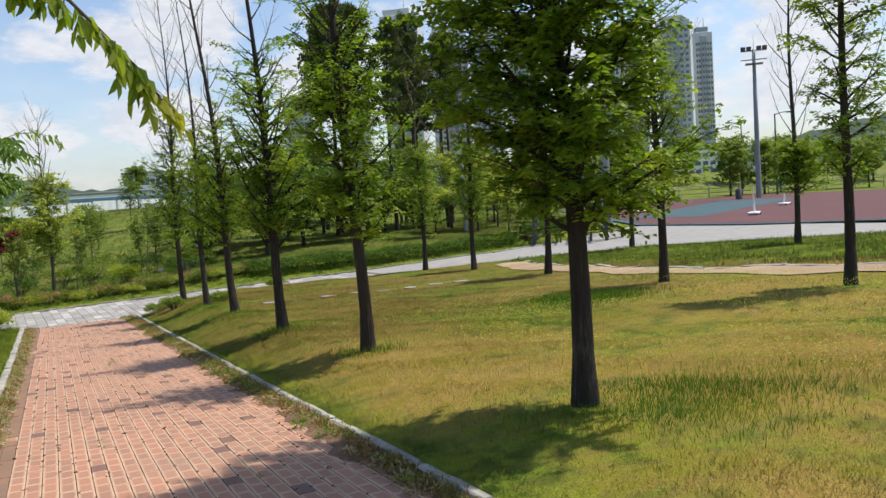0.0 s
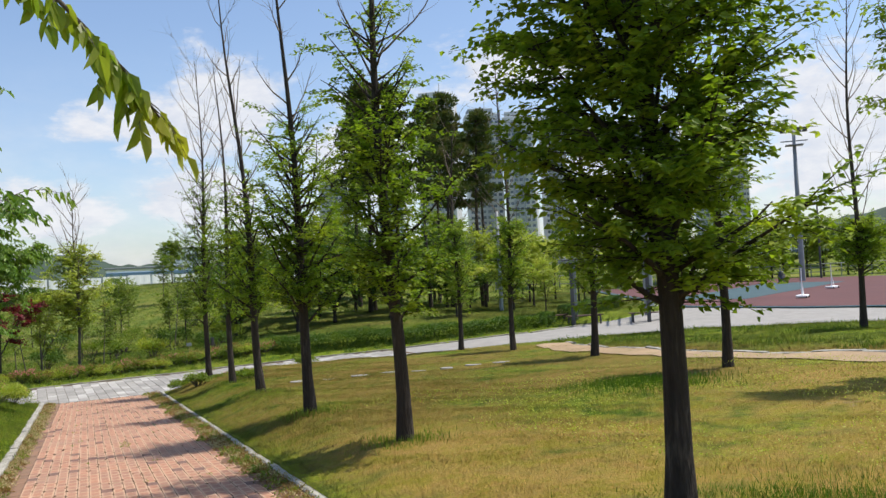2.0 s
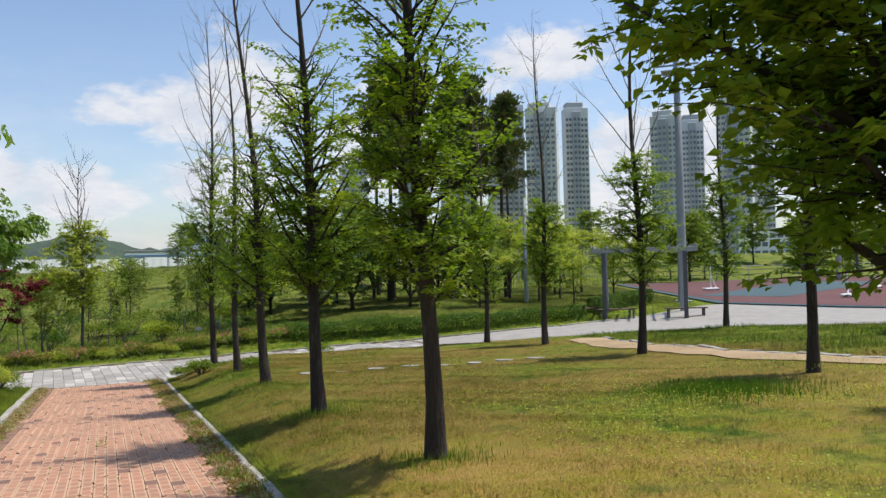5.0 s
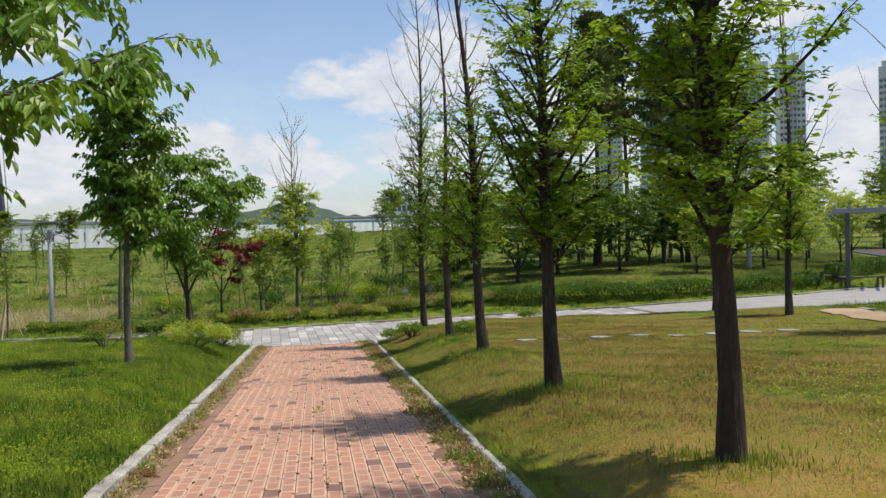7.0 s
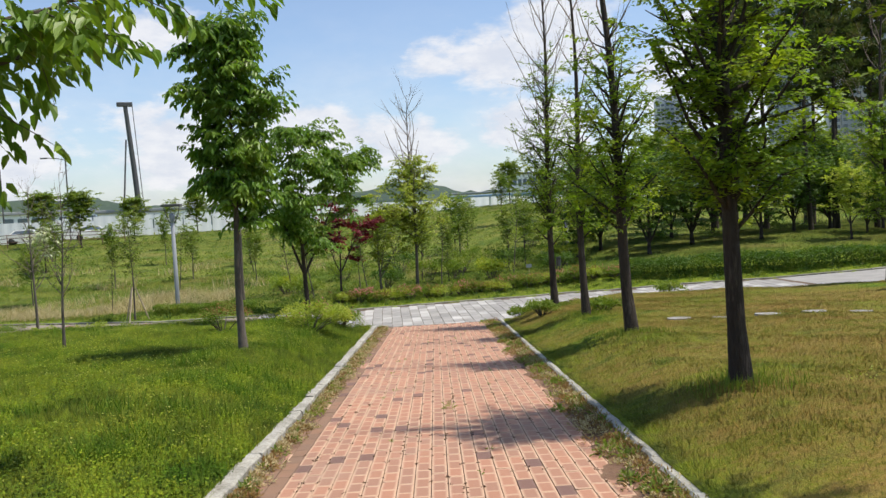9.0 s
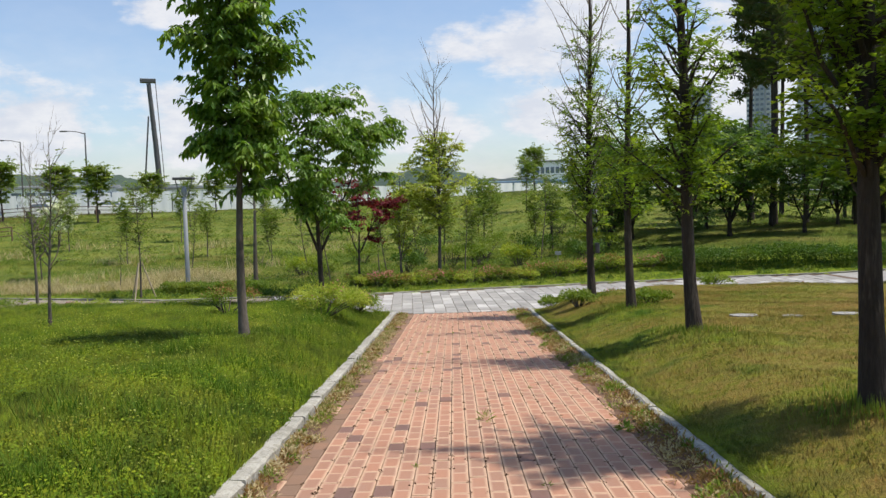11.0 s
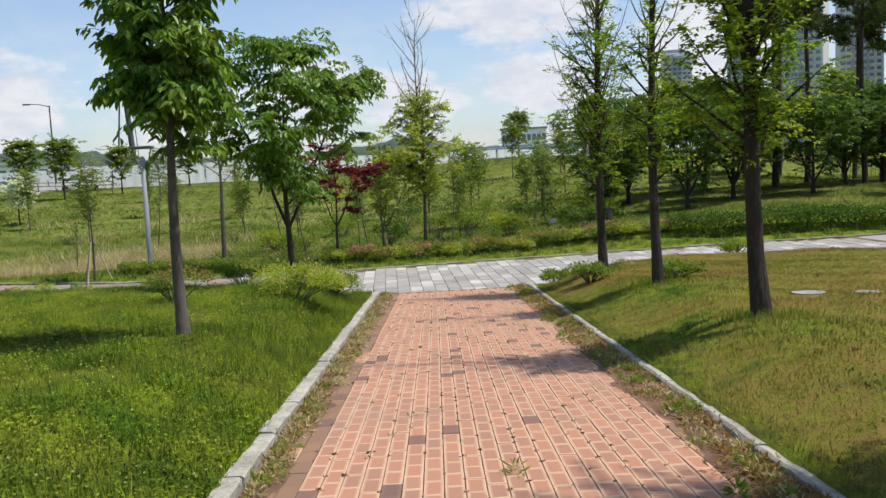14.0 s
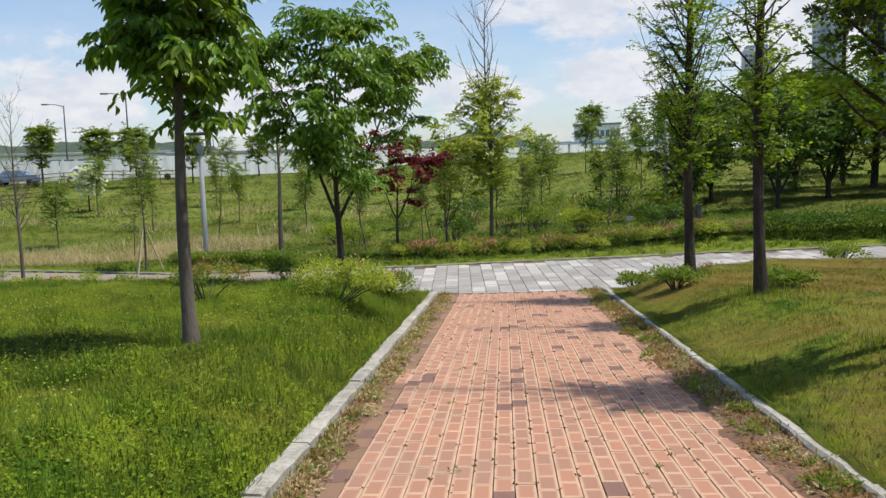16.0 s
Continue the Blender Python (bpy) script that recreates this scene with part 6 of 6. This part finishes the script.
blossom = leafy_tree("blossom_tree", -20.8, 61, "small tree covered in white blossom", height=2.4, trunk=0.06, clear=0.7, reach=1.3, top=2.6, limbs=24, twigs=8, per_twig=14, leaf=(0.16, 0.12), mat=M_BLOSSOM, bark=M_BARK, seed=401, rise=0.5)
roadside = leafy_tree("roadside_tree", -26, 82, "round roadside tree in full green leaf", height=4.6, trunk=0.1, clear=1.5, reach=1.9, top=5.0, limbs=34, twigs=9, per_twig=14, twig_wood=False, leaf=(0.26, 0.17), mat=M_LEAF_FIELD, bark=M_BARK, seed=402, rise=0.6, group="roadside trees", twig_len=0.7)
spread_copies(roadside, ((-30, 84, 1.0), (-22.5, 86, 0.85), (-37, 88, 1.1), (-44, 90, 1.0), (-18, 92, 0.8), (-9, 95, 0.7), (-3, 97, 0.6), (14, 92, 0.9), (20, 88, 1.1), (30, 84, 1.3), (40, 80, 1.3), (24, 76, 1.2)), 11)
far_tree = leafy_tree("court_side_tree", 52, 60, "leafy tree lining the far side of the court", height=5.5, trunk=0.12, clear=0.8, reach=2.6, top=6.0, limbs=34, twigs=8, per_twig=11, twig_wood=False, leaf=(0.34, 0.24), mat=M_LEAF_FIELD, bark=M_BARK, seed=403, rise=0.6, group="trees lining the court", twig_len=0.8)
spread_copies(far_tree, [(36 + i * 4.6 + 1.3 * math.sin(i * 2.3), 72 - i * 1.9 + 2.5 * math.sin(i * 1.7), 0.6 + 0.3 * math.sin(i * 2.9) ** 2) for i in range(16)] + [(70 + i * 4, 62 - i * 4.5, 0.75) for i in range(7)] + [(44 + 6 * i, 84 - 2 * i, 0.95) for i in range(11)], 12)


def tower(az0, az1, el, dist, label, seed, grey=False, turn=0.0):
    """An apartment tower: two wings, crown, and its windows storey by storey."""
    mid = (az0 + az1) / 2
    x, y = at_bearing(mid, dist)
    w = 2 * dist * math.tan(radians((az1 - az0) / 2))
    h = dist * math.tan(radians(el)) + 3
    ob = thing("apartment_tower", pose(x, y, -2, 0, 0, -mid + turn), label, "building", "apartment towers")
    d = w * 0.7
    part("wall", block((-w / 2, -d / 2, 0), (w / 2, d / 2, h * 0.965), 0.2), M_TOWER, ob)
    part("wing", block((-w * 0.2, -d / 2 - 1.6, 0), (w * 0.14, -d / 2 - 0.004, h * 0.94), 0.2), M_TOWER_GREY, ob)
    part("roof", block((-w * 0.42, -d * 0.4, h * 0.965 + 0.01), (w * 0.3, d * 0.4, h), 0.3), M_TOWER_GREY if grey else M_TOWER, ob)
    tube_part("antenna", [[(w * 0.1, 0, h, 0.2), (w * 0.1, 0, h + 5, 0.1)]], M_STEEL, ob, 5)
    fh = 2.9
    floors = int(h * 0.93 / fh)
    big = bpy.data.meshes.new("window")
    bm = block((-w * 0.05, -0.12, 0), (w * 0.05, 0.12, 1.4))
    bm.to_mesh(big)
    bm.free()
    big.materials.append(M_GLASS)
    slab_mesh = bpy.data.meshes.new("balcony")
    bm = block((-w * 0.07, -0.5, -0.75), (w * 0.07, 0, 0.0))
    bm.to_mesh(slab_mesh)
    bm.free()
    slab_mesh.materials.append(M_TOWER)
    for j in range(2, floors):
        z = j * fh + 0.7
        for k, cx in enumerate((-0.42, -0.28, -0.11, 0.05, 0.23, 0.39)):
            front = -d / 2 - (1.68 if k in (2, 3) else 0.08)
            q = new("window", big)
            q.parent, q.matrix_basis = ob, pose(cx * w, front, z)
            if k in (0, 1, 4, 5) and (j + seed) % 1 == 0:
                b = new("balcony", slab_mesh)
                b.parent, b.matrix_basis = ob, pose(cx * w, -d / 2 - 0.005, z - 0.05)
    return ob


TALL = "tall pale apartment tower with rows of windows"
for i, (a, b, el, dist, grey) in enumerate(((25.6, 28.2, 12.4, 400, False), (28.8, 31.2, 11.1, 430, True), (31.5, 33.6, 10.8, 420, False), (34.0, 35.6, 10.7, 440, True), (39.9, 41.7, 9.8, 430, False), (41.75, 43.15, 9.4, 470, True), (44.1, 46.2, 10.4, 430, False), (46.3, 47.4, 9.5, 460, True), (22.6, 24.4, 8.5, 520, False), (18.5, 20.3, 7.0, 560, True))):
    tower(a, b, el, dist, TALL + (" and a grey crown" if grey else ""), i, grey, (-12, 8, -6, 14)[i % 4])

# ---- pavers, kerb stones and slabs ----


def piece_mesh(name, sx, sy, sz, bevel, mats):
    """A block with its top edges taken off; its top face lies at z = 0."""
    a, b = sx / 2, sy / 2
    def ring(ix, iy, z):
        return [(-ix, -iy, z), (ix, -iy, z), (ix, iy, z), (-ix, iy, z)]
    v = np.array(ring(a, b, -sz) + ring(a, b, -bevel) + ring(a - bevel, b - bevel, 0))
    f = np.array([[8, 9, 10, 11]] + [[r + i, r + (i + 1) % 4, r + 4 + (i + 1) % 4, r + 4 + i] for r in (0, 4) for i in range(4)])
    uv = np.stack([v[:, 0] / sx + 0.5, v[:, 1] / sy + 0.5], 1)
    return mesh_from(name, v, f, mats, uv=uv), v, f, uv


def seat(x, y, z, fx, fy, fz, turn=0.0):
    """A pose whose y runs along (fx, fy, fz), lying flat across."""
    f = Vector((fx, fy, fz)).normalized()
    r = f.cross(Vector((0, 0, 1))).normalized()
    u = r.cross(f)
    return Matrix.Translation((x, y, z)) @ Matrix((r, f, u)).transposed().to_4x4() @ pose(0, 0, 0, 0, 0, turn)


def joined(name, spots, v, f, uv, mats, parent, label):
    """Many pieces as one part; spots are (pose, material index)."""
    n, k = len(spots), len(v)
    ms = np.array([np.array(m) for m, _ in spots])
    vv = np.einsum("nij,kj->nki", ms[:, :3, :3], v) + ms[:, None, :3, 3]
    ff = (np.arange(n)[:, None, None] * k + f[None]).reshape(-1, 4)
    idx = np.repeat([i for _, i in spots], len(f))
    ob = part(name, mesh_from(name, vv.reshape(-1, 3), ff, mats, idx, np.tile(uv, (n, 1))), None, parent, label)
    return tagged(ob, kind="stuff")


def brick_path():
    path = thing("brick_path", pose(0, 0, 0), "orange clay brick path with scattered darker bricks", "path", kind="structure")
    rng = random.Random(4)
    me, v, f, uv = piece_mesh("brick", 0.1125, 0.2345, 0.06, 0.003, M_BRICK)
    dark = me.copy()
    dark.materials[0] = M_BRICK_DARK
    dirty = me.copy()
    dirty.materials[0] = M_BRICK_DIRTY
    rest = []
    for col in range(25):
        w = (col - 12) * 0.118 + 0.06
        y = -5.0 + (0.118 if col % 2 else 0.0)
        while y < 28.1:
            p = float(path_z(y))
            if abs(w) > float(kerb_w(w, y)) - 0.12:
                y += 0.236
                continue
            fz = float(path_z(y + 0.1) - path_z(y - 0.1)) / 0.2
            m = seat(float(axis(y)) + w, y, p + rng.uniform(-0.003, 0.003), 0.055, 1, fz, rng.uniform(-0.7, 0.7))
            m = m @ pose(0, 0, 0, rng.uniform(-0.5, 0.5), rng.uniform(-0.6, 0.6))
            d = rng.random() < 0.027
            soiled = (w < -1.17 and rng.random() < 0.94) or (w > 1.13 and rng.random() < 0.6)
            if 14.0 < y < 17.4 and abs(w) < 1.2:
                ob = new("brick", dark if d else dirty if soiled else me)
                ob.parent, ob.matrix_basis = path, m
            else:
                rest.append((m, 1 if d else 2 if soiled else 0))
            y += 0.236
    joined("brick_field", rest, v, f, uv, [M_BRICK, M_BRICK_DARK, M_BRICK_DIRTY], path, "rows of clay bricks laid lengthwise")


def rough_kerb(seed):
    """A kerb block with chipped, uneven edges; its top lies at z = 0."""
    rng = random.Random(seed)
    bm = bmesh.new()
    rows = []
    for i in range(9):
        y = -0.4975 + 0.995 * i / 8
        a, b = 0.065 + rng.uniform(-0.004, 0.003), 0.065 + rng.uniform(-0.004, 0.003)
        t = rng.uniform(-0.008, 0.004)
        c, d = rng.uniform(0.008, 0.026), rng.uniform(0.008, 0.026)
        rows.append([bm.verts.new(p) for p in ((-a, y, -0.25), (-a, y, t - c), (-a + c, y, t), (b - d, y, t - 0.003), (b, y, t - d), (b, y, -0.25))])
    for r, q in zip(rows, rows[1:]):
        for k in range(5):
            bm.faces.new((r[k], q[k], q[k + 1], r[k + 1]))
    bm.faces.new(rows[0])
    bm.faces.new(rows[-1][::-1])
    bmesh.ops.recalc_face_normals(bm, faces=bm.faces)
    me = bpy.data.meshes.new("kerb_stone")
    bm.to_mesh(me)
    bm.free()
    me.materials.append(M_KERB)
    return me


def kerbs():
    stones = [rough_kerb(k) for k in range(5)]
    mossy = [me.copy() for me in stones]
    for me in mossy:
        me.materials[0] = M_KERB_MOSSY
    rng = random.Random(8)
    for name, side, lift in (("kerb_by_elms", 1, 0.065), ("kerb_by_lawn", -1, 0.10)):
        kerb = thing(name, pose(0, 0, 0), "weathered grey concrete kerb beside the brick path", "kerb", kind="structure")
        y = -5.5
        while y < 27.6:
            fz = float(path_z(y + 0.4) - path_z(y - 0.4)) / 0.8
            ob = new("kerb_stone", rng.choice(stones))
            ob.parent = kerb
            ob.matrix_basis = seat(float(axis(y)) + side * (float(kerb_w(side, y)) + rng.uniform(-0.009, 0.009)), y, float(path_z(y)) + lift + rng.uniform(-0.006, 0.006), 0.055, 1, fz, rng.uniform(-0.6, 0.6)) @ pose(0, 0, 0, 0, rng.uniform(-1.6, 1.6))
            y += 1.0
    edge = thing("kerb_far_side", pose(0, 0, 0), "low grey kerb along the far edge of the stone path", "kerb", kind="structure")
    for line, lift in ((FAR[2:-1], 0.03),):
        seg = np.concatenate([[0], np.cumsum(np.hypot(*np.diff(line, axis=0).T))])
        for s in np.arange(0.5, seg[-1], 1.0):
            x, y = (float(np.interp(s, seg, line[:, k])) for k in (0, 1))
            x2, y2 = (float(np.interp(s + 0.3, seg, line[:, k])) for k in (0, 1))
            ob = new("kerb_stone", rng.choice(mossy))
            ob.parent = edge
            ob.matrix_basis = seat(x, y + 0.07, float(cross_z(x, y)) + lift, x2 - x + 1e-4, y2 - y, float(cross_z(x2, y2) - cross_z(x, y)), rng.uniform(-0.5, 0.5))
    track = thing("kerb_along_track", pose(0, 0, 0), "low grey kerb beside the sandy track", "kerb", kind="structure")
    line = np.array(TRACK)
    seg = np.concatenate([[0], np.cumsum(np.hypot(*np.diff(line, axis=0).T))])
    for s in np.arange(0.5, seg[-1] - 1, 1.0):
        x, y = (float(np.interp(s, seg, line[:, k])) for k in (0, 1))
        x2, y2 = (float(np.interp(s + 0.3, seg, line[:, k])) for k in (0, 1))
        ob = new("kerb_stone", rng.choice(stones))
        ob.parent = track
        ob.matrix_basis = seat(x + 0.85, y, ground_at(x + 0.85, y) + 0.035, x2 - x, y2 - y, ground_at(x2 + 0.85, y2) - ground_at(x + 0.85, y), rng.uniform(-0.5, 0.5))


def stone_slabs():
    path = thing("stone_pavement", pose(0, 0, 0), "grey granite slab path crossing the brick path", "pavement", kind="structure")
    rng = random.Random(6)
    sx = 0.28
    sizes = (0.3, 0.45, 0.6, 0.8)
    made = []
    for sy in sizes:
        me, v, f, uv = piece_mesh("slab", sx - 0.012, sy - 0.012, 0.05, 0.006, M_GRANITE)
        pale = me.copy()
        pale.materials[0] = M_GRANITE_LIGHT
        made.append((me, pale, v, f, uv))
    rest, count = [[] for _ in sizes], 0
    for i in range(-11, 46):
        x = i * sx + 0.1
        y = 27.7 + rng.uniform(0, 0.5)
        while y < 36:
            k = rng.choice((0, 1, 2, 2, 2, 3))
            y += sizes[k] / 2
            if near_y(x) - 0.2 < y < far_y(x) - sizes[k] / 2 + 0.05:
                m = seat(x, y, float(cross_z(x, y)) + rng.uniform(-0.003, 0.003), 0.02, 1, 0) @ pose(0, 0, 0, rng.uniform(-0.3, 0.3), rng.uniform(-0.3, 0.3) - math.degrees(math.atan(float(cross_z(x + 0.1, y) - cross_z(x - 0.1, y)) / 0.2)))
                d = rng.random() < 0.22
                if 0.2 < x < 5.0 and count < 300:
                    ob = new("slab", made[k][1] if d else made[k][0])
                    ob.parent, ob.matrix_basis = path, m
                    count += 1
                else:
                    rest[k].append((m, int(d)))
            y += sizes[k] / 2
    for spots, (me, pale, v, f, uv) in zip(rest, made):
        joined("slab_field", spots, v, f, uv, [M_GRANITE, M_GRANITE_LIGHT], path, "rows of grey stone slabs")


brick_path()
kerbs()
stone_slabs()
